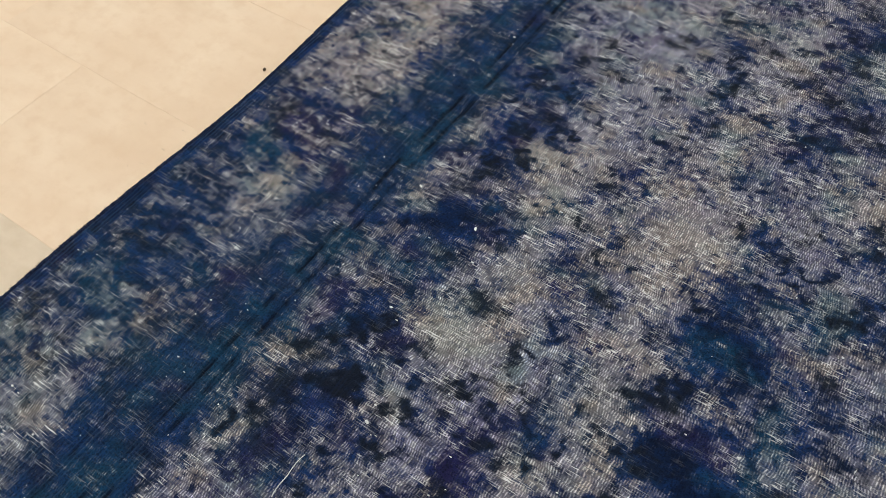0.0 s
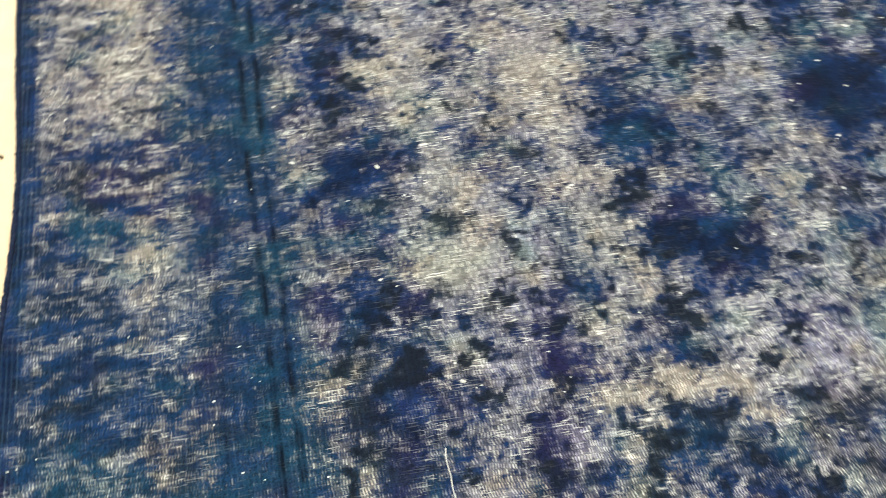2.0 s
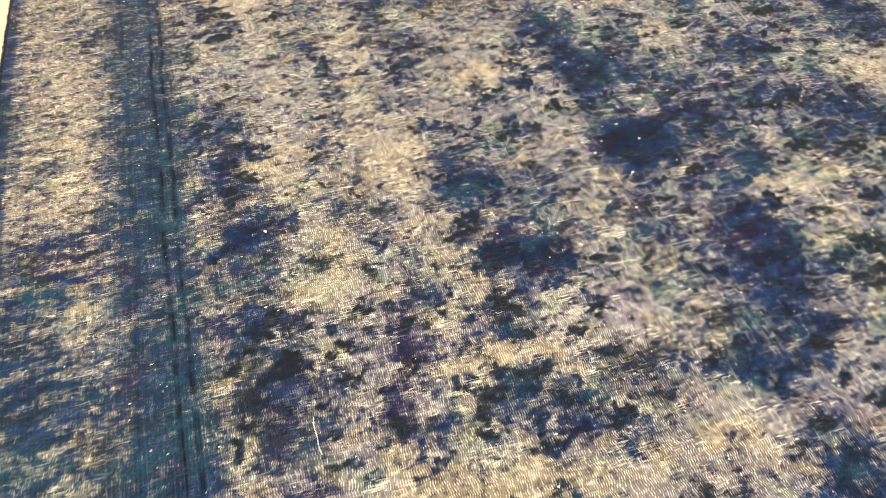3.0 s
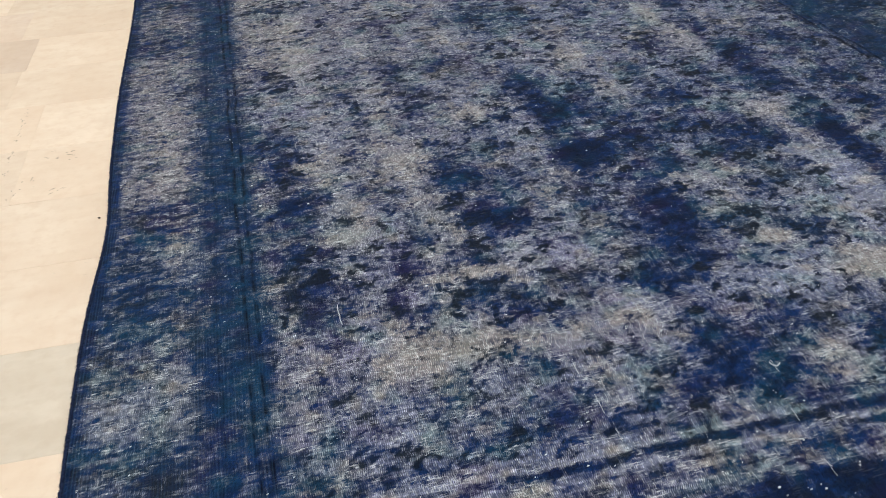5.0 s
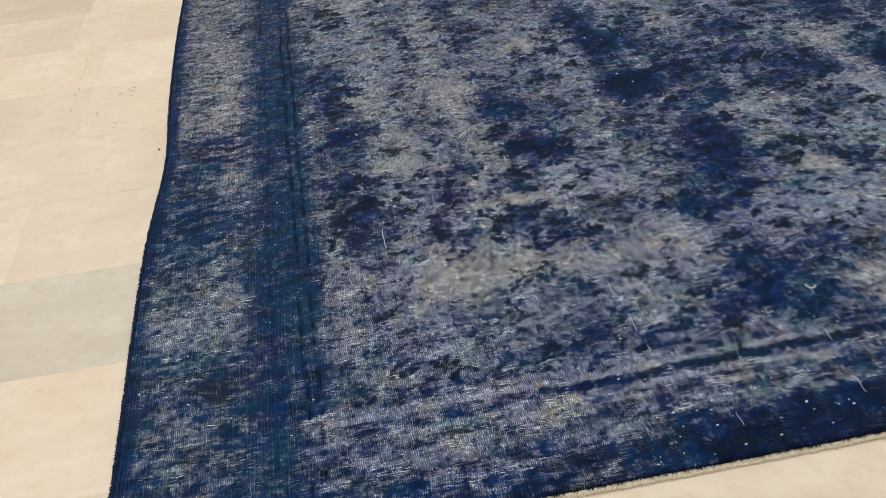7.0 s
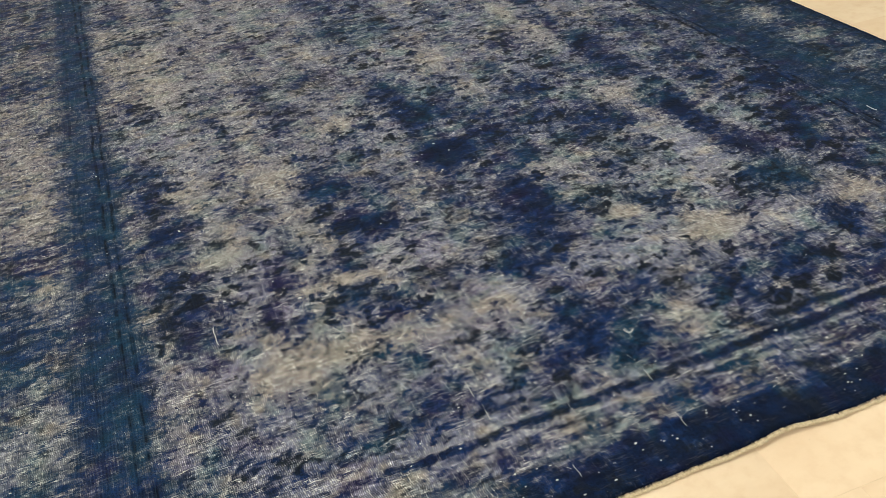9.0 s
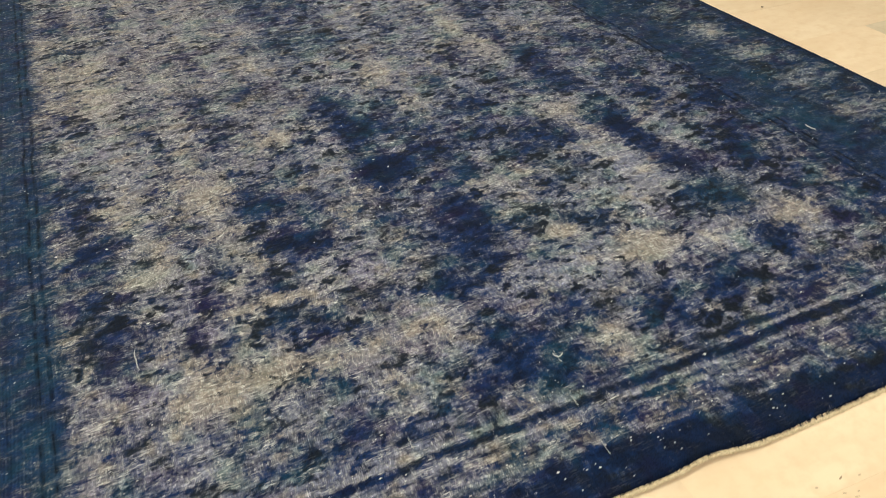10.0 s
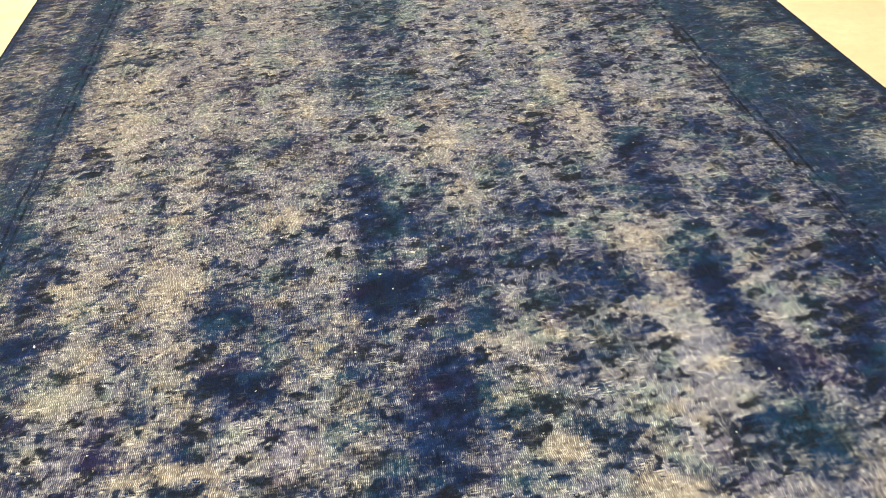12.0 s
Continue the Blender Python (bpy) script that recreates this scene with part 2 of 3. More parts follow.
BROWN_YARN = fibre_material("dark_brown_yarn", (0.035, 0.018, 0.010), (0.08, 0.04, 0.022))


# ---- mesh helpers ----
def part(name, mesh, material, parent=None, label=""):
    """Links a mesh (or a bmesh) as one object under a thing."""
    if isinstance(mesh, bmesh.types.BMesh):
        bm, mesh = mesh, bpy.data.meshes.new(name)
        bm.to_mesh(mesh)
        bm.free()
    if not mesh.materials:
        mesh.materials.append(material)
    ob = new(name, mesh)
    ob.parent = parent
    return tagged(ob, label) if label else ob


def sheet(name, verts, rows, cols, smooth=True):
    """A mesh over a grid of rows x cols points, given as an array of shape (rows * cols, 3)."""
    idx = np.arange(rows * cols, dtype=np.int32).reshape(rows, cols)
    quads = np.stack([idx[:-1, :-1], idx[:-1, 1:], idx[1:, 1:], idx[1:, :-1]], -1).reshape(-1, 4)
    mesh = bpy.data.meshes.new(name)
    mesh.vertices.add(rows * cols)
    mesh.vertices.foreach_set("co", np.asarray(verts, np.float32).ravel())
    mesh.loops.add(quads.size)
    mesh.loops.foreach_set("vertex_index", quads.ravel())
    mesh.polygons.add(len(quads))
    mesh.polygons.foreach_set("loop_start", np.arange(0, quads.size, 4, dtype=np.int32))
    mesh.polygons.foreach_set("use_smooth", np.full(len(quads), smooth))
    mesh.update(calc_edges=True)
    return mesh


def box_bm(x0, y0, z0, x1, y1, z1, bevel=0.0):
    bm = bmesh.new()
    bmesh.ops.create_cube(bm, size=1, matrix=Matrix.LocRotScale(((x0 + x1) / 2, (y0 + y1) / 2, (z0 + z1) / 2), None, (x1 - x0, y1 - y0, z1 - z0)))
    if bevel:
        bmesh.ops.bevel(bm, geom=bm.edges[:], offset=bevel, segments=2, affect="EDGES", profile=0.6)
    return bm


rng = np.random.default_rng(7)


def value_noise(x, y, cell_x, cell_y, seed, octaves=1):
    """Smooth random field of about -1 to 1 with cells of the given size in metres."""
    total, amp, norm = 0.0, 1.0, 0.0
    for k in range(octaves):
        r = np.random.default_rng(seed * 31 + k)
        table = r.uniform(-1, 1, (128, 128))
        gx, gy = x / cell_x * 2 ** k + 17.3, y / cell_y * 2 ** k + 9.7
        ix, iy = np.floor(gx).astype(int), np.floor(gy).astype(int)
        fx, fy = gx - ix, gy - iy
        fx, fy = fx * fx * (3 - 2 * fx), fy * fy * (3 - 2 * fy)
        a, b = table[iy % 128, ix % 128], table[iy % 128, (ix + 1) % 128]
        c, d = table[(iy + 1) % 128, ix % 128], table[(iy + 1) % 128, (ix + 1) % 128]
        total = total + amp * ((a * (1 - fx) + b * fx) * (1 - fy) + (c * (1 - fx) + d * fx) * fy)
        norm += amp
        amp *= 0.55
    return total / norm


def band(v, lo, hi, soft):
    """1 between lo and hi, 0 outside, with soft flanks."""
    return np.clip((v - lo) / soft + 0.5, 0, 1) * np.clip((hi - v) / soft + 0.5, 0, 1)


def spots(x, y, rows, power=2.0):
    """Sum of soft ovals: (x, y, half width, half height, strength)."""
    total = np.zeros_like(x)
    for cx, cy, rx, ry, s in rows:
        d = ((x - cx) / rx) ** 2 + ((y - cy) / ry) ** 2
        total += s * np.exp(-0.7 * d ** (power / 2))
    return total


# ---- the room ----
def wall(name, x0, y0, x1, y1):
    return tagged(part(name, box_bm(x0, y0, FLOOR_Z - 0.05, x1, y1, CEIL_Z), WALL), "plain off-white painted plaster wall", "wall", kind="structure")


RX0, RX1, RY0, RY1 = -2.2, 5.3, -2.5, 5.0
wall("wall_west", RX0 - 0.2, RY0 - 0.2, RX0, RY1 + 0.2)
wall("wall_east", RX1, RY0 - 0.2, RX1 + 0.2, RY1 + 0.2)
wall("wall_south", RX0, RY0 - 0.2, RX1, RY0)
wall("wall_north", RX0, RY1, RX1, RY1 + 0.2)
tagged(part("ceiling", box_bm(RX0 - 0.2, RY0 - 0.2, CEIL_Z + 0.002, RX1 + 0.2, RY1 + 0.2, CEIL_Z + 0.2), CEILING), "plain white painted ceiling", "ceiling", kind="structure")


# invented housing for the area lamps; no such panel is seen
def ceiling_light():
    top = new("ceiling_light")
    tagged(top, "assumed square white recessed ceiling light panel, out of view, switched on", "ceiling light", "ceiling lights")
    bm = bmesh.new()
    for a, b, c, d in ((-0.32, -0.32, 0.32, -0.29), (-0.32, 0.29, 0.32, 0.32), (-0.32, -0.29, -0.29, 0.29), (0.29, -0.29, 0.32, 0.29)):
        piece = box_bm(a, b, -0.026, c, d, 0.001)
        mesh = bpy.data.meshes.new("tmp")
        piece.to_mesh(mesh)
        piece.free()
        bm.from_mesh(mesh)
        bpy.data.meshes.remove(mesh)
    part("frame", bm, TRIM, top)
    part("diffuser", box_bm(-0.289, -0.289, -0.018, 0.289, 0.289, -0.004), DIFFUSER, top, "glowing milky diffuser of the assumed light panel")
    return top


first_light = ceiling_light()
first_light.matrix_basis = pose(*LAMP_SPOTS[0], CEIL_Z)
for lx, ly in LAMP_SPOTS[1:]:
    copy_thing(first_light, pose(lx, ly, CEIL_Z))


# ---- the carpet ----
def edge_sway(y):
    """How far the left edge of the carpet strays from a straight line."""
    return 0.017 * np.exp(-((y - 1.18) / 0.24) ** 2) + 0.003 * np.sin(y * 5.1 + 0.6)


def hem_sway(x):
    return 0.006 * np.sin(x * 3.4 + 0.3) + 0.009 * np.exp(-((x - 1.41) / 0.055) ** 2) - 0.014 * np.clip((x - 1.22) / 0.35, 0, 1)


# motifs that kept their pile, by their dye, and patches sheared to the cotton, by its tint: (x, y, half width, half depth, strength)
NAVY_NEAR = [(1.89, 0.3, 0.062, 0.047, 0.7), (1.29, 0.33, 0.065, 0.059, 1.1), (0.86, 0.33, 0.086, 0.042, 0.4), (1.14, 0.34, 0.065, 0.037, 1.1),
    (1.59, 0.37, 0.074, 0.065, 0.6), (1.77, 0.39, 0.065, 0.05, 0.7), (1.23, 0.43, 0.068, 0.056, 1.0), (1.38, 0.44, 0.053, 0.084, 0.6),
    (1.97, 0.47, 0.067, 0.056, 0.8), (0.95, 0.61, 0.044, 0.054, 0.5), (1.23, 0.65, 0.069, 0.059, 0.9), (1.47, 0.67, 0.057, 0.046, 0.6),
    (0.86, 0.68, 0.101, 0.037, 0.5), (1.35, 0.68, 0.057, 0.035, 0.6), (1.9, 0.72, 0.049, 0.025, 0.8)]
NAVY_MIDDLE = [(0.53, 0.73, 0.027, 0.027, 0.4), (1.34, 0.77, 0.05, 0.102, 0.9), (1.28, 0.81, 0.05, 0.08, 0.8), (0.58, 0.82, 0.024, 0.028, 0.45),
    (0.86, 0.82, 0.037, 0.022, 0.5), (2.16, 0.82, 0.031, 0.056, 0.8), (1.35, 0.85, 0.052, 0.083, 1.1), (1.96, 0.86, 0.052, 0.057, 0.7),
    (0.99, 0.94, 0.055, 0.03, 0.8), (2.22, 0.94, 0.043, 0.047, 0.6), (1.17, 0.97, 0.033, 0.027, 0.5), (0.96, 0.97, 0.066, 0.076, 0.5),
    (1.35, 0.97, 0.061, 0.11, 1.2), (0.94, 1.0, 0.072, 0.036, 1.0), (1.96, 1.03, 0.046, 0.101, 0.9), (2.28, 1.14, 0.06, 0.076, 0.8)]
NAVY_BEYOND = [(1.79, 1.14, 0.036, 0.037, 0.7), (1.95, 1.16, 0.072, 0.077, 1.0), (0.93, 1.17, 0.073, 0.067, 1.1), (0.49, 1.18, 0.064, 0.044, 1.0),
    (1.71, 1.19, 0.073, 0.078, 0.9), (1.26, 1.2, 0.086, 0.077, 1.2), (1.28, 1.22, 0.07, 0.056, 1.2), (0.86, 1.26, 0.053, 0.027, 0.6),
    (1.47, 1.26, 0.088, 0.061, 0.7), (2.15, 1.28, 0.076, 0.064, 0.6), (0.44, 1.33, 0.05, 0.044, 0.6), (1.5, 1.42, 0.04, 0.07, 0.6),
    (2.19, 1.44, 0.081, 0.06, 0.6), (1.28, 1.46, 0.082, 0.071, 0.9), (1.62, 1.46, 0.082, 0.06, 0.7)]
NAVY_FAR = [(1.96, 1.47, 0.082, 0.086, 0.85), (1.33, 1.47, 0.096, 0.072, 0.6), (1.11, 1.47, 0.027, 0.047, 0.7), (1.23, 1.65, 0.073, 0.109, 0.8),
    (1.98, 1.69, 0.066, 0.115, 0.85), (2.23, 1.76, 0.06, 0.06, 0.6), (1.95, 1.95, 0.064, 0.085, 0.6), (2.37, 2.18, 0.069, 0.13, 0.6),
    (2.02, 2.19, 0.087, 0.079, 0.55), (1.67, 2.27, 0.071, 0.083, 0.6), (1.12, 2.32, 0.054, 0.126, 0.5), (2.01, 2.37, 0.054, 0.13, 0.55),
    (1.3, 2.59, 0.137, 0.13, 0.9), (2.24, 2.61, 0.116, 0.1, 0.6), (0.65, 2.87, 0.106, 0.13, 0.6), (0.44, 2.87, 0.107, 0.13, 0.5)]
SOOT_NEAR = [(1.47, 0.46, 0.023, 0.069, 0.6), (1.83, 0.62, 0.055, 0.045, 0.5), (0.75, 0.68, 0.034, 0.019, 0.6), (0.9, 0.68, 0.035, 0.02, 0.5),
    (0.97, 0.71, 0.042, 0.027, 0.5), (1.03, 0.72, 0.037, 0.028, 0.5), (1.69, 0.72, 0.058, 0.037, 0.6), (1.18, 0.78, 0.06, 0.051, 0.4),
    (0.84, 0.89, 0.03, 0.02, 0.5), (0.61, 0.92, 0.018, 0.02, 0.5), (0.91, 0.92, 0.038, 0.021, 0.5)]
SOOT_FAR = [(1.5, 0.94, 0.044, 0.046, 0.6), (1.17, 1.01, 0.045, 0.064, 0.35), (1.19, 1.03, 0.051, 0.029, 0.5), (0.91, 1.05, 0.032, 0.027, 0.5),
    (0.59, 1.06, 0.038, 0.036, 0.6), (1.62, 1.11, 0.071, 0.054, 0.5), (1.1, 1.16, 0.048, 0.074, 0.3), (1.06, 1.18, 0.035, 0.032, 0.4),
    (0.5, 1.35, 0.021, 0.028, 0.5), (0.64, 1.77, 0.092, 0.088, 0.3), (0.98, 1.94, 0.098, 0.13, 0.4)]
VIOLET = [(0.51, 0.64, 0.054, 0.052, 0.3), (0.64, 0.74, 0.021, 0.041, 0.6), (0.5, 0.83, 0.041, 0.036, 0.3), (0.7, 0.84, 0.035, 0.044, 0.9),
    (2.03, 0.84, 0.063, 0.057, 1.0), (0.64, 0.9, 0.015, 0.016, 0.6), (0.52, 0.95, 0.022, 0.048, 0.6), (0.68, 1.18, 0.041, 0.03, 0.5),
    (0.65, 1.39, 0.022, 0.024, 0.6), (0.92, 1.66, 0.058, 0.108, 0.4), (1.73, 1.81, 0.061, 0.093, 0.5), (0.83, 1.82, 0.062, 0.121, 0.5),
    (1.11, 1.87, 0.063, 0.095, 0.5), (0.47, 1.99, 0.067, 0.05, 0.4), (0.91, 2.25, 0.045, 0.12, 0.7), (0.74, 2.37, 0.075, 0.13, 0.5)]
TEAL = [(0.73, 0.42, 0.049, 0.058, 0.3), (1.96, 0.69, 0.077, 0.073, 1.0), (0.82, 0.72, 0.077, 0.031, 0.7), (1.6, 0.74, 0.059, 0.062, 0.5),
    (1.48, 0.8, 0.061, 0.053, 0.6), (0.75, 0.93, 0.023, 0.041, 0.7), (1.7, 0.94, 0.054, 0.046, 0.6), (0.76, 1.01, 0.024, 0.053, 0.4),
    (1.69, 1.04, 0.058, 0.068, 0.5), (1.45, 1.09, 0.029, 0.052, 0.6), (1.28, 2.24, 0.142, 0.13, 0.6), (0.54, 2.59, 0.099, 0.072, 0.6),
    (1.3, 2.86, 0.168, 0.13, 0.9)]
PALE_GREEN = [(0.58, 1.0, 0.068, 0.034, 1.0), (0.81, 1.0, 0.039, 0.052, 0.7), (0.59, 1.13, 0.031, 0.047, 0.8), (0.53, 1.35, 0.051, 0.034, 0.8)]
CREAM_NEAR = [(1.43, 0.34, 0.051, 0.061, 1.0), (0.88, 0.54, 0.085, 0.025, 0.6), (2.09, 0.54, 0.069, 0.05, 0.9), (0.78, 0.55, 0.063, 0.042, 0.9),
    (0.66, 0.56, 0.052, 0.075, 1.2), (1.69, 0.57, 0.08, 0.048, 1.1), (1.68, 0.61, 0.055, 0.022, 0.4), (1.54, 0.72, 0.049, 0.025, 1.3),
    (0.83, 0.78, 0.079, 0.022, 1.1), (0.76, 0.88, 0.037, 0.024, 0.7), (1.49, 1.01, 0.113, 0.049, 0.5), (0.63, 1.05, 0.024, 0.036, 0.7)]
CREAM_FAR = [(0.81, 1.11, 0.049, 0.029, 0.7), (1.85, 1.29, 0.064, 0.064, 1.0), (0.79, 1.31, 0.062, 0.069, 0.7), (1.04, 1.53, 0.049, 0.037, 1.1),
    (1.48, 1.54, 0.042, 0.064, 0.7), (1.87, 1.84, 0.062, 0.127, 0.8), (1.45, 1.84, 0.046, 0.13, 0.7), (0.52, 2.08, 0.136, 0.107, 0.6),
    (1.85, 2.1, 0.033, 0.094, 1.0), (1.08, 2.17, 0.052, 0.13, 0.5), (0.51, 2.42, 0.113, 0.13, 0.5), (1.83, 2.61, 0.058, 0.13, 0.8),
    (0.41, 2.72, 0.123, 0.103, 0.7)]
LILAC = [(0.48, 0.62, 0.084, 0.068, 0.5), (1.4, 0.69, 0.038, 0.046, 0.7), (0.68, 0.74, 0.027, 0.034, 0.7), (1.05, 0.79, 0.068, 0.037, 0.8),
    (0.61, 0.84, 0.043, 0.03, 0.6), (0.67, 0.94, 0.044, 0.049, 0.5), (0.69, 1.02, 0.061, 0.053, 0.5), (0.49, 1.75, 0.091, 0.13, 0.5)]
BARE_NEAR = [(1.01, 0.36, 0.06, 0.058, 0.7), (0.62, 0.36, 0.029, 0.054, 0.7), (0.83, 0.41, 0.06, 0.045, 0.5), (1.86, 0.52, 0.068, 0.038, 0.9),
    (1.07, 0.54, 0.097, 0.052, 0.85), (1.45, 0.57, 0.078, 0.066, 0.9), (1.53, 0.62, 0.092, 0.05, 0.5), (1.78, 0.71, 0.048, 0.049, 0.7),
    (1.91, 0.75, 0.059, 0.013, 0.8), (0.94, 0.76, 0.043, 0.043, 0.5), (1.75, 0.79, 0.122, 0.027, 0.8), (0.99, 0.83, 0.06, 0.023, 0.6),
    (1.83, 0.87, 0.063, 0.072, 0.5), (1.04, 0.95, 0.048, 0.021, 0.6)]
BARE_FAR = [(1.86, 0.95, 0.066, 0.108, 0.5), (1.6, 0.96, 0.078, 0.079, 0.25), (2.09, 0.96, 0.044, 0.048, 0.6), (1.87, 0.99, 0.056, 0.081, 0.75),
    (1.77, 1.06, 0.081, 0.026, 0.7), (2.03, 1.07, 0.058, 0.035, 0.7), (2.25, 1.23, 0.099, 0.02, 0.6), (1.08, 1.24, 0.045, 0.044, 0.6),
    (2.17, 1.34, 0.065, 0.033, 0.6), (1.85, 1.37, 0.052, 0.045, 0.6), (1.04, 1.66, 0.044, 0.13, 0.6), (0.78, 1.77, 0.023, 0.13, 0.7),
    (2.25, 1.82, 0.062, 0.096, 0.6), (2.12, 2.04, 0.082, 0.13, 0.5)]
# lighter blocks in the side borders
BORDER_BARE = [(0.20, 1.05, 0.06, 0.07, 0.8), (0.14, 0.56, 0.14, 0.10, 1.2), (0.14, 1.36, 0.10, 0.09, 0.7), (0.13, 1.70, 0.10, 0.22, 0.8),
               (0.15, 0.29, 0.10, 0.05, 0.4), (0.14, 2.15, 0.09, 0.12, 0.6), (0.12, 2.62, 0.09, 0.08, 0.5), (0.15, 0.89, 0.12, 0.06, -0.4), (0.14, 2.38, 0.12, 0.06, -0.5)]
BORDER_BARE += [(2.62, 0.395 + 0.236 * k, 0.062, 0.055, 1.15) for k in range(14)]



def small_motifs(x, y):
    """Remains of the small flowers, leaves and curls that cover the carpet, as depth of dark pile on the grid x, y."""
    r = np.random.default_rng(33)
    total = np.zeros_like(x)
    xs, ys = x[0], y[:, 0]
    px, py = x + 0.011 * value_noise(x, y, 0.016, 0.014, 34, 2), y + 0.009 * value_noise(x, y, 0.016, 0.014, 35, 2)
    worn = np.clip(0.78 + 0.9 * value_noise(x, y, 0.013, 0.010, 36, 2), 0.1, 1.2)
    for cy in np.arange(0.02, RUG_L, 0.034):
        for cx in np.arange(0.02, RUG_W, 0.038):
            mx, my = cx + r.normal(0, 0.015), cy + r.normal(0, 0.013)
            size, kind, turn, phase = 0.006 + 0.017 * r.random() ** 1.3, r.random(), r.uniform(-0.5, 0.5), r.uniform(0, 6.3)
            depth = 0.08 + 0.46 * r.random() ** 1.4
            i0, i1 = np.searchsorted(xs, (mx - 0.055, mx + 0.055))
            j0, j1 = np.searchsorted(ys, (my - 0.055, my + 0.055))
            if i1 <= i0 or j1 <= j0:
                continue
            dx, dy = px[j0:j1, i0:i1] - mx, py[j0:j1, i0:i1] - my
            dx, dy = dx * math.cos(turn) + dy * math.sin(turn), dy * math.cos(turn) - dx * math.sin(turn)
            d, ang = np.hypot(dx, dy), np.arctan2(dy, dx)
            if kind < 0.45:      # a flower with a paler heart
                rim = size * (1 + 0.28 * np.cos(5 * ang + phase) + 0.2 * np.cos(2 * ang - phase))
                mark = np.clip((rim - d) / 0.008 + 0.5, 0, 1) * (1 - 0.6 * np.exp(-(d / (0.35 * size)) ** 2))
            elif kind < 0.8:     # a leaf
                d = np.hypot(dx / 1.5, dy * 1.4 - 0.25 * dx)
                mark = np.clip((size * 0.95 - d) / 0.008 + 0.5, 0, 1)
            else:                # a curled stem
                mark = np.clip((0.0045 - np.abs(d - size * 1.1)) / 0.006 + 0.5, 0, 1) * np.clip(np.cos(ang - phase) + 0.6, 0, 1)
            total[j0:j1, i0:i1] = np.maximum(total[j0:j1, i0:i1], depth * mark)
    return total * worn * np.clip(0.95 + 0.75 * value_noise(x, y, 0.20, 0.17, 37, 2), 0.35, 1.5)


def pile_fields(x, y):
    """Wear and tint of the pile: 0 is deep dyed wool, 1 is bare cotton."""
    sprigs = small_motifs(x, y)
    right = RUG_W - x
    sx, sy = x + 0.020 * value_noise(x, y, 0.05, 0.045, 3, 3), y + 0.016 * value_noise(x, y, 0.05, 0.045, 4, 3)
    wear = 0.362 - 0.16 * band(x, 0.37, 0.51, 0.09) * np.clip((y - 0.55) / 0.25, 0.15, 1)
    wear = wear + 0.06 * value_noise(x, y, 0.17, 0.15, 11, 2) + 0.11 * value_noise(sx, sy, 0.07, 0.05, 12, 2)
    wear = wear + 0.20 * value_noise(sx, sy, 0.026, 0.020, 13, 3) + 0.02 - 1.06 * sprigs
    wear = wear + 0.06 * np.sin(x * 2 * math.pi / 0.185 + 0.6) * band(y, 0.35, 3.4, 0.2)
    wear = wear + 0.07 * np.clip(1.30 - x, -1.0, 1.0) * np.clip((y - 0.9) / 0.7, 0, 1.2)
    wear = wear + 0.04 * np.clip((y - 1.3) / 0.9, 0, 1.2) - 0.04 * np.clip((1.05 - y) / 0.3, 0, 1)
    wear = wear - 0.16 * np.clip((x - 2.05) / 0.2, 0, 1) * np.clip((1.5 - y) / 0.5, 0.3, 1)
    field = band(x, 0.385, RUG_W - 0.46, 0.03) * band(y, 0.255, RUG_L - 0.255, 0.02)
    navy, soot = spots(sx, sy, NAVY_NEAR + NAVY_MIDDLE + NAVY_BEYOND + NAVY_FAR, 2.6), spots(sx, sy, SOOT_NEAR + SOOT_FAR, 2.6)
    violet, teal = spots(sx, sy, VIOLET, 2.6), spots(sx, sy, TEAL, 2.6)
    cream, lilac = spots(sx, sy, CREAM_NEAR + CREAM_FAR, 2.6), spots(sx, sy, LILAC, 2.6)
    green, plain = spots(sx, sy, PALE_GREEN, 2.6), spots(sx, sy, BARE_NEAR + BARE_FAR, 2.6)
    marks = 0.26 * (cream + lilac + green + plain) - 0.29 * np.minimum(navy + soot + violet + teal, 1.4)
    # broad drifts of wear over the whole carpet
    drifts = [(1.60, 1.25, 0.50, 0.35, -0.05), (1.65, 0.72, 0.32, 0.20, 0.09), (0.62, 0.50, 0.25, 0.18, 0.06), (1.9, 2.6, 0.5, 0.5, 0.07), (1.0, 2.0, 0.5, 0.6, -0.04)]
    marks = marks + spots(x, y, drifts)
    wear = wear + marks * field
    # side borders: patterned band, then dark guard stripes
    guards = 0.0
    for u, w0, seed in ((x, 0.235, 21), (right, 0.27, 22)):
        outer = band(u, -1, w0, 0.035)
        fray = 0.024 * value_noise(x, y, 0.05, 0.05, seed + 8, 3)
        guard = band(u + fray, w0, w0 + 0.15, 0.06)
        grey = 0.12 * value_noise(x, y, 0.12, 0.17, seed, 2) + 0.30 * value_noise(sx, sy, 0.03, 0.013, seed + 3, 2)
        wear = wear * (1 - outer) + outer * ((0.15 if seed == 21 else 0.03) + 0.03 * np.clip((y - 1.1) / 0.3, 0, 1) + grey + 0.28 * spots(sx, sy, BORDER_BARE, 2.6))
        wear = wear * (1 - guard) + guard * ((0.06 if seed == 21 else 0.04) + 0.05 * np.clip((0.65 - y) / 0.25, 0, 1) + 0.55 * grey)
        guards = guards + guard
        wear -= 0.20 * band(u, -1, 0.030, 0.015)
    # end border: navy band above the hem, streaked grey band, dark stripe between pale lines
    end = band(y, -1, 0.262, 0.012) * band(x, 0.33, RUG_W - 0.4, 0.05)
    streak = 0.24 * value_noise(x, y, 0.09, 0.011, 41, 2) + 0.26 * value_noise(sx, sy, 0.022, 0.018, 42, 2)
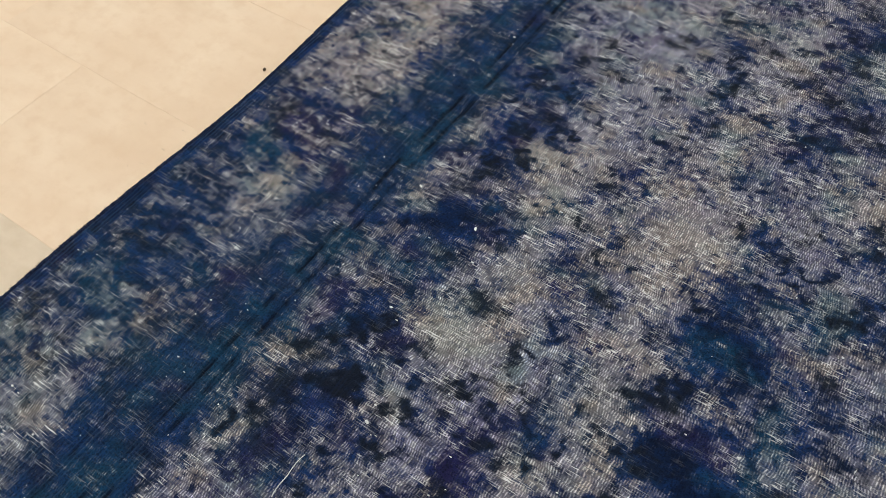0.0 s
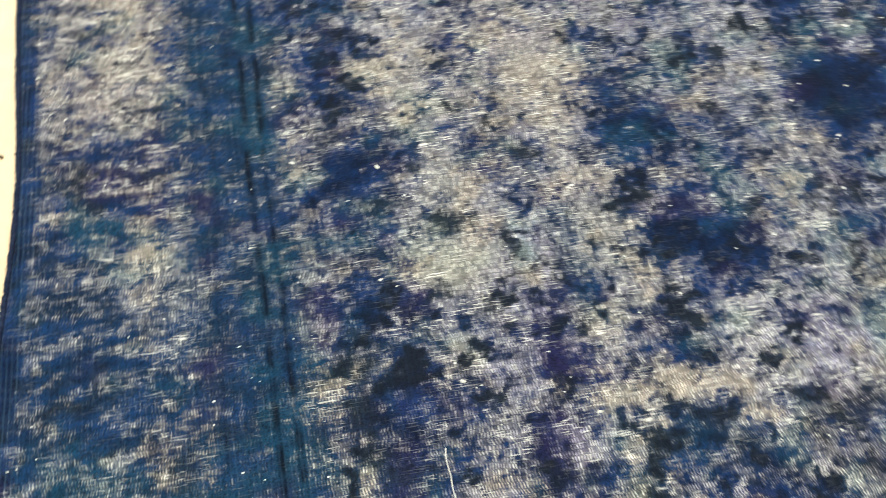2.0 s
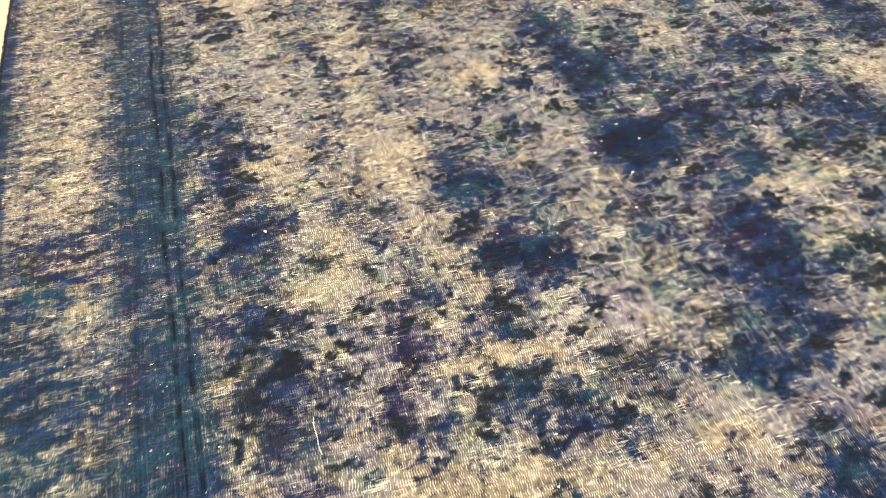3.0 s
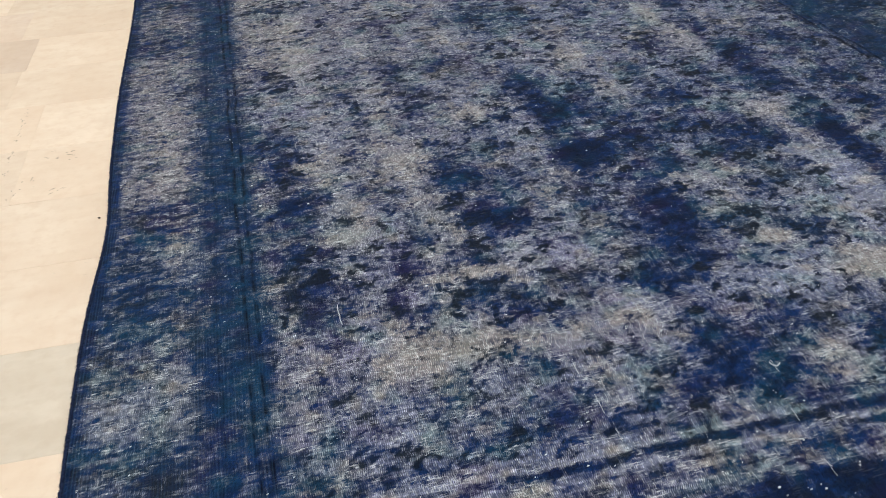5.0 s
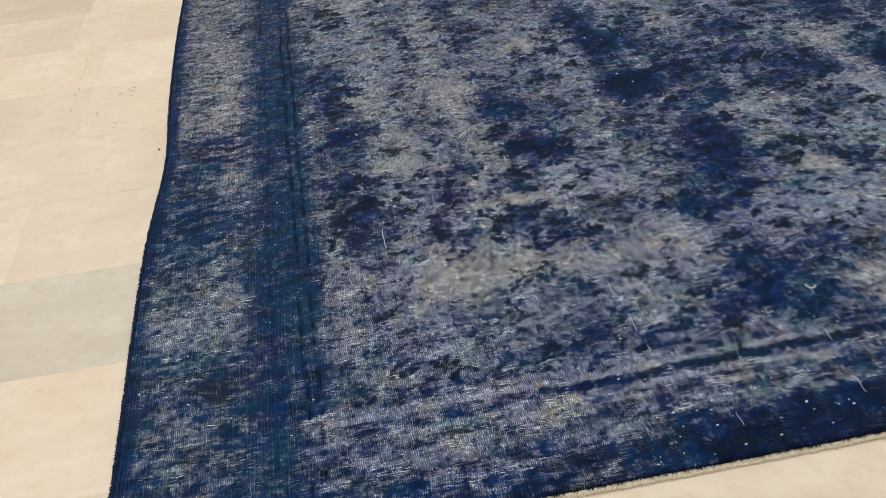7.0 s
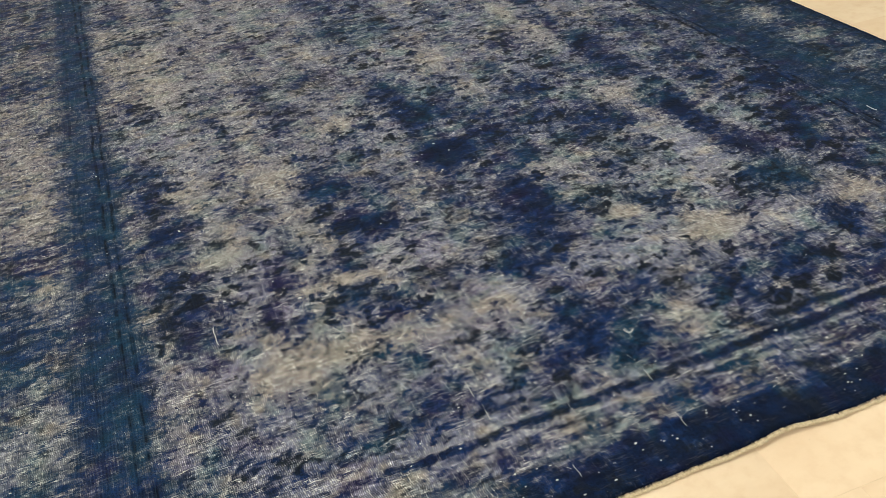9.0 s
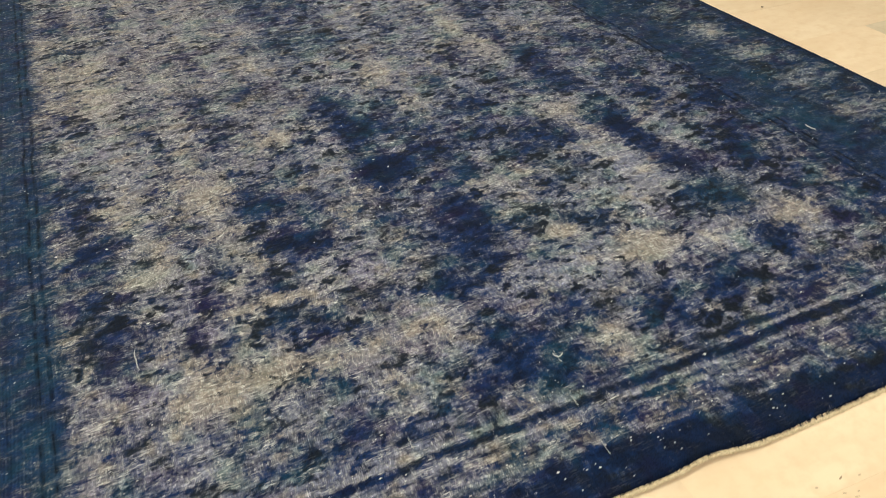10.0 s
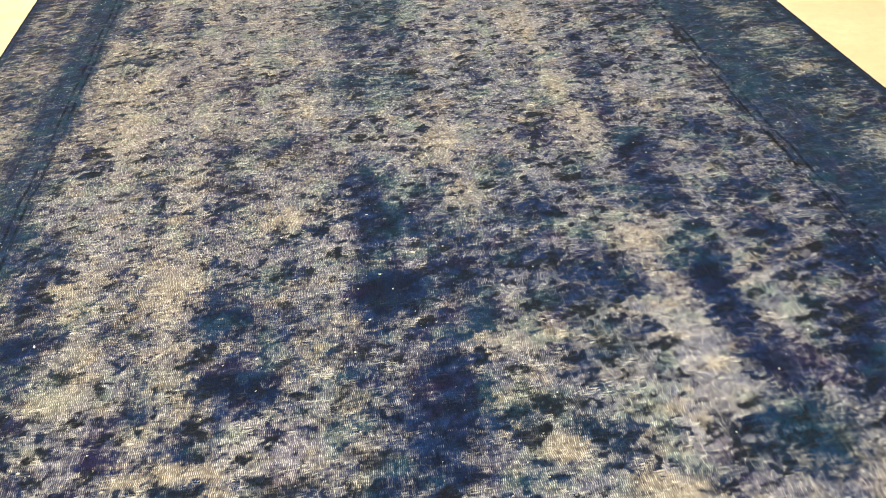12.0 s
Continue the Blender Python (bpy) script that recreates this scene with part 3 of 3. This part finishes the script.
    navy_top = 0.086 + 0.030 * value_noise(x, y, 0.11, 1.0, 43, 3) - 0.02 * np.clip(x - 1.45, 0, 0.5)
    strip = 0.335 + streak - 0.15 * np.clip((x - 0.9) / 0.5, 0, 1) - (0.47 + 0.14 * value_noise(x, y, 0.006, 0.03, 46, 2)) * band(y, -1, navy_top, 0.045) * np.clip((x - 0.4) / 0.75, 0.4, 1)
    strip = strip - (0.33 + 0.22 * value_noise(x, y, 0.012, 0.012, 44, 2)) * band(y + 0.004 * value_noise(x, y, 0.05, 1, 45, 2), 0.203, 0.222, 0.010) * np.clip((x - 0.45) / 0.5, 0.2, 1)
    strip = strip + 0.22 * band(y, 0.227, 0.238, 0.006) + 0.16 * band(y, 0.184, 0.196, 0.008)
    wear = (wear - 0.035 * band(y, -1, 0.50, 0.16)) * (1 - end) + strip * end
    teal = np.clip(0.8 * teal + 0.5 * green + 0.35 * guards * np.clip((y - 0.4) / 0.5, 0, 1) + 0.4 * band(right, 0.02, 0.28, 0.05) + 0.30 * band(x, 0.03, 0.25, 0.05) * np.clip((1.25 - y) / 0.3, 0, 1) + 2.0 * np.clip(value_noise(x, y, 0.06, 0.055, 51, 3) - 0.05, 0, 1), 0, 1)
    violet = np.clip(0.9 * violet + 0.6 * lilac + 1.7 * np.clip(value_noise(x, y, 0.07, 0.06, 52, 3) - 0.12, 0, 1), 0, 1)
    ochre = np.clip(0.8 * cream + 0.4 * green + 0.30 * np.clip((1.35 - x) / 0.5, 0, 1) * np.clip((y - 0.3) / 0.4, 0, 1) + 0.4 * np.clip(value_noise(x, y, 0.15, 0.12, 54, 2), 0, 1) + 2.1 * np.clip(value_noise(x, y, 0.05, 0.045, 53, 3) - 0.12, 0, 1) - 0.5 * lilac + 0.35 * band(x, 0.04, 0.25, 0.04) * np.clip((y - 0.95) / 0.3, 0, 1), 0, 1)
    teal = teal * (1 - 0.8 * end * band(y, -1, navy_top, 0.045))
    # furrow mask: dips the mesh, darkens the colour and lowers wear along the guards
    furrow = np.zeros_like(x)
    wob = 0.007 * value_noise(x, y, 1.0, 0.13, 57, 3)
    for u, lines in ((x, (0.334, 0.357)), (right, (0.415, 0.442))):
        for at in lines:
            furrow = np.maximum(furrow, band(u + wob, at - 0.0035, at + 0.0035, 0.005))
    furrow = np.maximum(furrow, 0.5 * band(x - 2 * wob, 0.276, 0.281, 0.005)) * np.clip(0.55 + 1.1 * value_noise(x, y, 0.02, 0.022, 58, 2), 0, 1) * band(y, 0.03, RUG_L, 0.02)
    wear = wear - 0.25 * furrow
    ribbed = np.clip(band(x, -1, 0.040, 0.02) + band(right, -1, 0.035, 0.02) + (0.35 * guards + 0.25 * band(x, 0.03, 0.25, 0.03)) * (1 + np.clip((0.9 - y) / 0.3, 0, 1)), 0, 1)
    soot = np.clip(0.7 * soot - 0.7 * navy + 2.2 * sprigs + 1.6 * np.clip(value_noise(x, y, 0.05, 0.05, 55, 3), 0, 1) - 0.25, 0, 1) * (1 - 0.8 * guards)
    return np.where(wear > 0.4, 0.4 + 0.6 * np.tanh((wear - 0.4) / 0.6), np.maximum(wear, -0.12)), teal, violet, ochre, furrow, ribbed, soot


def carpet_height(x, y):
    """Gentle waves of a carpet that does not lie quite flat."""
    lift = 0.0022 * value_noise(x, y, 0.45, 0.40, 61, 2)
    lift = lift + 0.007 * np.exp(-((x - 1.40) / 0.14) ** 2 - (y / 0.10) ** 2)
    return lift + 0.003 * np.exp(-((y - 1.15) / 0.3) ** 2 - (x / 0.06) ** 2)


def area_rug():
    rug = tagged(new("area_rug"), "large worn overdyed navy blue wool rug lying on the tiled floor", "rug")
    rug.matrix_basis = pose(0, 0, FLOOR_Z)
    step = 0.004
    u = np.linspace(0.006, RUG_W - 0.006, int(RUG_W / step))
    v = np.linspace(0.012, RUG_L - 0.012, int(RUG_L / step))
    U, V = np.meshgrid(u, v)
    wear, teal, violet, ochre, furrow, ribbed, soot = pile_fields(U, V)
    Z = 0.0070 + carpet_height(U, V) + 0.0013 * (0.5 - np.clip(wear, 0, 1)) + 0.0005 * rng.standard_normal(U.shape) - 0.0022 * furrow
    near_left, near_end = np.clip(1 - U / 0.35, 0, 1), np.clip(1 - V / 0.12, 0, 1)
    X = U + edge_sway(V) * near_left
    ragged = 0.003 * value_noise(U, V, 0.006, 1.0, 71, 2)
    Y = V + (hem_sway(U) + ragged * np.clip(1 - (V - 0.012) / 0.01, 0, 1)) * near_end
    # turn the rim down to the floor
    for sl in ((0, slice(None)), (-1, slice(None)), (slice(None), 0), (slice(None), -1)):
        Z[sl] = 0.0008
    mesh = sheet("pile", np.stack([X, Y, Z], -1).reshape(-1, 3), len(v), len(u))
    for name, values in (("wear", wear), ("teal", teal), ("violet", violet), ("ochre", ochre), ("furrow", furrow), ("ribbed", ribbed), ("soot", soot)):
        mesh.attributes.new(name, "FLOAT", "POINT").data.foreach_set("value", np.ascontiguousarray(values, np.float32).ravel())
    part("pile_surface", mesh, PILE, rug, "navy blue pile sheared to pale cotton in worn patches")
    # woven cotton hem along both ends
    for at, name in ((0, "hem"), (1, "hem")):
        xs = np.linspace(0.002, RUG_W - 0.002, 2600)
        turn = np.linspace(0, math.pi, 9)
        A, T = np.meshgrid(turn, xs)
        knob = value_noise(T, A, 0.0042, 0.5, 81 + at, 3)
        wide = 0.0050 + 0.0010 * value_noise(T, A * 0, 0.03, 1, 83 + at, 2) + 0.0020 * knob
        yy = 0.006 + hem_sway(T) - wide * np.cos(A)
        zz = 0.0004 + (0.0042 + 0.0014 * knob) * np.sin(A) + np.maximum(carpet_height(T, T * 0), 0)
        if at:
            yy = RUG_L - yy
        part(name, sheet(name, np.stack([T, yy, zz], -1).reshape(-1, 3), len(xs), len(turn)), HEM, rug, "frayed cream cotton hem")
    # overcast side cords
    for at in (0, 1):
        ys = np.linspace(0.004, RUG_L - 0.004, 2000)
        turn = np.linspace(0, math.pi, 7)
        A, T = np.meshgrid(turn, ys)
        wrap = 0.3 * np.sin(T * 2 * math.pi / 0.0065 + 1.4 * A) + 2.0 * value_noise(T, A, 0.004, 0.6, 91 + at, 3)
        wide = 0.0046 + 0.0016 * wrap
        xx = 0.005 - wide * np.cos(A)
        xx = RUG_W - xx if at else xx + edge_sway(T)
        zz = 0.0005 + (0.0070 + 0.0010 * wrap) * np.sin(A) + np.maximum(carpet_height(T * 0, T), 0)
        part("selvedge", sheet("selvedge", np.stack([xx, T, zz], -1).reshape(-1, 3), len(ys), len(turn)), SELVEDGE, rug, "overcast navy side cord")
    # ends of the pile that lean out over the hems and the side cords
    verts, faces = [], []
    r = np.random.default_rng(19)
    for k in range(5200):
        side = k % 4
        run = r.uniform(0.01, RUG_W - 0.01) if side < 2 else r.uniform(0.01, RUG_L - 0.01)
        long, half = r.uniform(0.004, 0.009), r.uniform(0.0006, 0.0014)
        sway = r.normal(0, 0.0022)
        base = np.array([(-half, 0.004, 0.0066), (half, 0.004, 0.0066), (0, 0.003, 0.0088), (sway, 0.004 - long, r.uniform(0.0045, 0.0066))])
        if side < 2:
            pts = base + (0, 0.0075, 0)
            if side == 1:
                pts[:, 1] = RUG_L - pts[:, 1]
            else:
                pts[:, 1] += hem_sway(run)
            pts[:, 0] += run
            pts[:, 2] += max(float(carpet_height(np.array(run), np.array(0.0))), 0)
        else:
            pts = base[:, [1, 0, 2]] * (0.8, 1, 0.9) + (0.0012, run, 0)
            pts[:, 0] = RUG_W - pts[:, 0] if side == 3 else pts[:, 0] + edge_sway(run)
        faces += [[len(verts) + j for j in f] for f in ((0, 2, 3), (2, 1, 3), (1, 0, 3), (0, 1, 2))]
        verts += [tuple(p) for p in pts]
    mesh = bpy.data.meshes.new("pile_fringe")
    mesh.from_pydata(verts, [], faces)
    tagged(part("pile_fringe", mesh, FRINGE, rug, "dark navy wool ends along the edges"), kind="stuff")
    return rug


RUG = area_rug()


def top_of(x, y):
    return 0.0078 + float(carpet_height(np.array(x), np.array(y)))


def lump(bm, x, y, z, rx, ry, rz, spin):
    """A small squashed ball of fibres."""
    ball = bmesh.ops.create_icosphere(bm, subdivisions=1, radius=1.0)
    m = Matrix.LocRotScale((x, y, z), Euler((0, 0, spin)), (rx, ry, rz))
    for vert in ball["verts"]:
        vert.co = m @ (vert.co * random.uniform(0.75, 1.2))


# single cotton knots that catch the eye
KNOTS = [(0.511, 1.173, 0.006, 0.009), (0.565, 0.834, 0.008, 0.006), (0.722, 0.766, 0.010, 0.004), (0.393, 1.198, 0.008, 0.005),
         (1.169, 1.202, 0.006, 0.006), (1.195, 1.232, 0.006, 0.005), (1.214, 1.125, 0.007, 0.006), (1.271, 1.217, 0.005, 0.005),
         (1.178, 1.032, 0.006, 0.006), (1.328, 1.342, 0.016, 0.006)]
for kx, ky, ka, kb in KNOTS:
    bm = bmesh.new()
    ka, kb = 0.42 * ka, 0.42 * kb
    lump(bm, kx, ky, top_of(kx, ky), ka, kb, 0.0016, random.uniform(-0.5, 0.5))
    lump(bm, kx + ka * 0.6, ky - kb * 0.4, top_of(kx, ky), ka * 0.6, kb * 0.7, 0.0014, 0.4)
    part("cotton_knot", bm, LINT, RUG, "white cotton knot showing through")


def thread(points, thick):
    curve = bpy.data.curves.new("loose_thread", "CURVE")
    curve.dimensions, curve.bevel_depth, curve.bevel_resolution = "3D", thick, 1
    line = curve.splines.new("NURBS")
    line.points.add(len(points) - 1)
    for p, (px, py) in zip(line.points, points):
        p.co = (px, py, top_of(px, py) + 0.0004, 1)
    line.use_endpoint_u = True
    ob = new("loose_thread", curve)
    mesh = bpy.data.meshes.new_from_object(ob)
    bpy.data.objects.remove(ob)
    return part("loose_thread", mesh, LINT, RUG, "loose white cotton thread")


thread([(0.527, 0.755), (0.523, 0.738), (0.529, 0.722), (0.524, 0.705), (0.528, 0.690)], 0.0007)
# broken warp ends that stand out near the end border
for wx, wy, run in ((0.941, 0.44, 0.056), (0.949, 0.34, 0.075), (1.260, 0.10, 0.055), (1.270, 0.22, 0.045), (1.302, 0.34, 0.050), (1.037, 0.08, 0.043), (0.953, 0.26, 0.045)):
    lean = random.uniform(-0.004, 0.004)
    thread([(wx, wy + run / 3), (wx + lean, wy + run / 8), (wx - lean, wy - run / 7), (wx, wy - run / 3)], 0.00035)
thread([(2.412, 0.858), (2.408, 0.836), (2.416, 0.822)], 0.0010)
thread([(1.298, 0.352), (1.297, 0.338), (1.308, 0.334), (1.316, 0.345)], 0.0009)


def cotton_flecks():
    """Countless tiny cotton ends strewn over the pile."""
    verts, faces = [], []
    ball = bmesh.new()
    bmesh.ops.create_icosphere(ball, subdivisions=1, radius=1.0)
    base = np.array([v.co[:] for v in ball.verts])
    tris = [[v.index for v in f.verts] for f in ball.faces]
    ball.free()
    count = 1500
    fx, fy = rng.uniform(0.03, RUG_W - 0.03, count), rng.uniform(0.03, RUG_L - 0.4, count)
    fx[:150], fy[:150] = rng.uniform(0.85, 2.4, 150), 0.02 + 0.20 * rng.random(150) ** 1.3
    for i in range(count):
        size = rng.uniform(0.0007, 0.0017) * (1.2 if rng.random() < (0.6 if i < 150 else 0.10) else 1)
        pts = base * rng.uniform(0.45, 1.35, base.shape) * (size * rng.uniform(0.8, 2.2), size * rng.uniform(0.5, 1.2), 0.0008)
        pts = pts + (fx[i], fy[i], top_of(fx[i], fy[i]))
        faces += [[k + len(verts) for k in t] for t in tris]
        verts += [tuple(p) for p in pts]
    mesh = bpy.data.meshes.new("lint")
    mesh.from_pydata(verts, [], faces)
    tagged(part("lint", mesh, LINT, RUG, "tiny white cotton ends"), kind="stuff")


cotton_flecks()


# ---- a second rug beyond the bare floor ----
def brown_rug():
    rug = tagged(new("patterned_rug"), "rust and olive brown wool rug with a dark edge", "rug")
    wide, long = 1.7, 2.6
    rug.matrix_basis = pose(3.425, 0.35, FLOOR_Z, 0, 0, -1.0)
    for name, x0, x1, mat, label in (("border", 0.012, 0.16, RUST_WOOL, "rust brown border"), ("field", 0.1605, wide, OLIVE_WOOL, "olive brown field")):
        xs, ys = np.linspace(x0, x1, 60), np.linspace(0, long, 260)
        U, V = np.meshgrid(xs, ys)
        Z = 0.009 + 0.0015 * value_noise(U, V, 0.2, 0.2, 101, 2) + 0.0005 * rng.standard_normal(U.shape)
        Z[0], Z[-1] = 0.0006, 0.0006
        if name == "field":
            Z[:, -1] = 0.0006
        part(name, sheet(name, np.stack([U, V, Z], -1).reshape(-1, 3), len(ys), len(xs)), mat, rug, label)
    ys, turn = np.linspace(0, long, 700), np.linspace(0, math.pi, 7)
    A, T = np.meshgrid(turn, ys)
    wide2 = 0.008 + 0.0008 * np.sin(T * 2 * math.pi / 0.008)
    part("selvedge", sheet("selvedge", np.stack([0.008 - wide2 * np.cos(A), T, 0.0005 + 0.010 * np.sin(A)], -1).reshape(-1, 3), len(ys), len(turn)), BROWN_YARN, rug, "dark brown overcast edge")


brown_rug()


# ---- bits on the floor ----
def grit_speck(x, y, size):
    bm = bmesh.new()
    lump(bm, 0, 0, size * 0.35, size, size * 0.7, size * 0.4, random.uniform(0, 3))
    ob = tagged(part("grit_speck", bm, GRIT), "tiny dark speck of grit on the floor", "debris", "grit on the floor")
    ob.matrix_basis = pose(x, y, FLOOR_Z)


for gx, gy, gs in ((-0.004, 1.275, 0.005), (2.948, 1.660, 0.006)):
    grit_speck(gx, gy, gs)


# ---- floor and its stone tiles ----
def joint_crumbs(floor_ob):
    """Dark crumbs in a few open joints and pits in the stone."""
    bm = bmesh.new()
    r = random.Random(5)
    for (ax, ay), (bx, by), count in (((-0.276, 1.99), (-0.282, 1.55), 36), ((1.50, -0.17), (1.60, -0.15), 10), ((-0.20, 1.66), (-0.08, 1.645), 12),
                                      ((-0.16, 1.44), (-0.12, 1.47), 6), ((-0.25, 1.44), (-0.20, 1.58), 9)):
        along = math.atan2(by - ay, bx - ax)
        for k in range(count):
            f = r.random()
            thin, long = r.uniform(0.0006, 0.0017), r.uniform(0.0015, 0.006) * (1.0 if count > 30 else 1.5)
            lump(bm, ax + (bx - ax) * f + r.gauss(0, 0.003 if count > 30 else 0.012), ay + (by - ay) * f + r.gauss(0, 0.006 if count > 30 else 0.015), FLOOR_Z + 0.0002, long, thin, 0.0004, along + r.gauss(0, 0.3))
    tagged(part("joint_dirt", bm, DIRT, floor_ob, "brown dirt in open joints"), kind="stuff")


floor = part("floor", box_bm(RX0 - 0.2, RY0 - 0.2, FLOOR_Z - 0.06, RX1 + 0.2, RY1 + 0.2, FLOOR_Z - 0.0009), GROUT)
tagged(floor, "cream travertine floor of long tiles with thin joints", "floor", kind="structure")
joint_crumbs(floor)
TILE_W, TILE_L, JOINT = 0.303, 0.606, 0.0006
TILT_Z = -1.2


def tile_mesh(seed, length):
    r = random.Random(seed)
    bm = bmesh.new()
    hx, hy, top = length / 2 - JOINT / 2, TILE_W / 2 - JOINT / 2, 0.0
    ring = []
    for side in range(4):
        ax, ay = ((-hx, -hy), (hx, -hy), (hx, hy), (-hx, hy))[side]
        bx, by = ((hx, -hy), (hx, hy), (-hx, hy), (-hx, -hy))[side]
        for k in range(4):
            f = k / 4
            ring.append((ax + (bx - ax) * f + r.uniform(-0.0006, 0.0006), ay + (by - ay) * f + r.uniform(-0.0006, 0.0006)))
    low = [bm.verts.new((px, py, -0.010)) for px, py in ring]
    mid = [bm.verts.new((px, py, top - 0.0003)) for px, py in ring]
    high = [bm.verts.new((px * (1 - 0.0006 / hx), py * (1 - 0.0006 / hy), top)) for px, py in ring]
    for a, b in ((low, mid), (mid, high)):
        for k in range(16):
            bm.faces.new((a[k], a[(k + 1) % 16], b[(k + 1) % 16], b[k]))
    bm.faces.new(high)
    mesh = bpy.data.meshes.new("tile")
    bm.to_mesh(mesh)
    bm.free()
    return mesh


TILE_SHAPES = {mat.name: [tile_mesh(k, TILE_L) for k in range(4)] for mat in (CREAM_STONE, GREY_STONE, ROSE_STONE)}
for mat in (CREAM_STONE, GREY_STONE, ROSE_STONE):
    for mesh in TILE_SHAPES[mat.name]:
        mesh.materials.append(mat)
ROW0 = 0.787 + 0.010               # a joint between two courses, at x = 0
FIRST_JOINT = {0: -0.317, 1: -0.54, 2: -0.27, 3: -0.27, 4: -0.39, 5: -0.38, -1: -0.42, -2: -0.60, -3: -0.48, -4: 1.44 - 0.606 * 3, -5: -0.2}
GREY_TILES = {(-1, 0), (-2, 3), (1, 6), (0, -2)}
ROSE_TILES = {(5, -1), (6, -1), (4, -2)}
turn = Matrix.Rotation(radians(TILT_Z), 4, "Z")
for row in range(-9, 13):
    start = FIRST_JOINT.get(row, -0.606 * random.random())
    for col in range(-4, 9):
        cx, cy = start + (col + 0.5) * TILE_L, ROW0 + (row + 0.5) * TILE_W
        if not (RX0 + 0.15 < cx < RX1 - 0.15 and RY0 + 0.05 < cy < RY1 - 0.05):
            continue
        mat = GREY_STONE if (row, col) in GREY_TILES else ROSE_STONE if (row, col) in ROSE_TILES else CREAM_STONE
        tile = new("tile", TILE_SHAPES[mat.name][(row * 3 + col) % 4])
        tile.parent = floor
        tile.matrix_basis = turn @ pose(cx, cy, FLOOR_Z + random.uniform(-0.0004, 0.0))
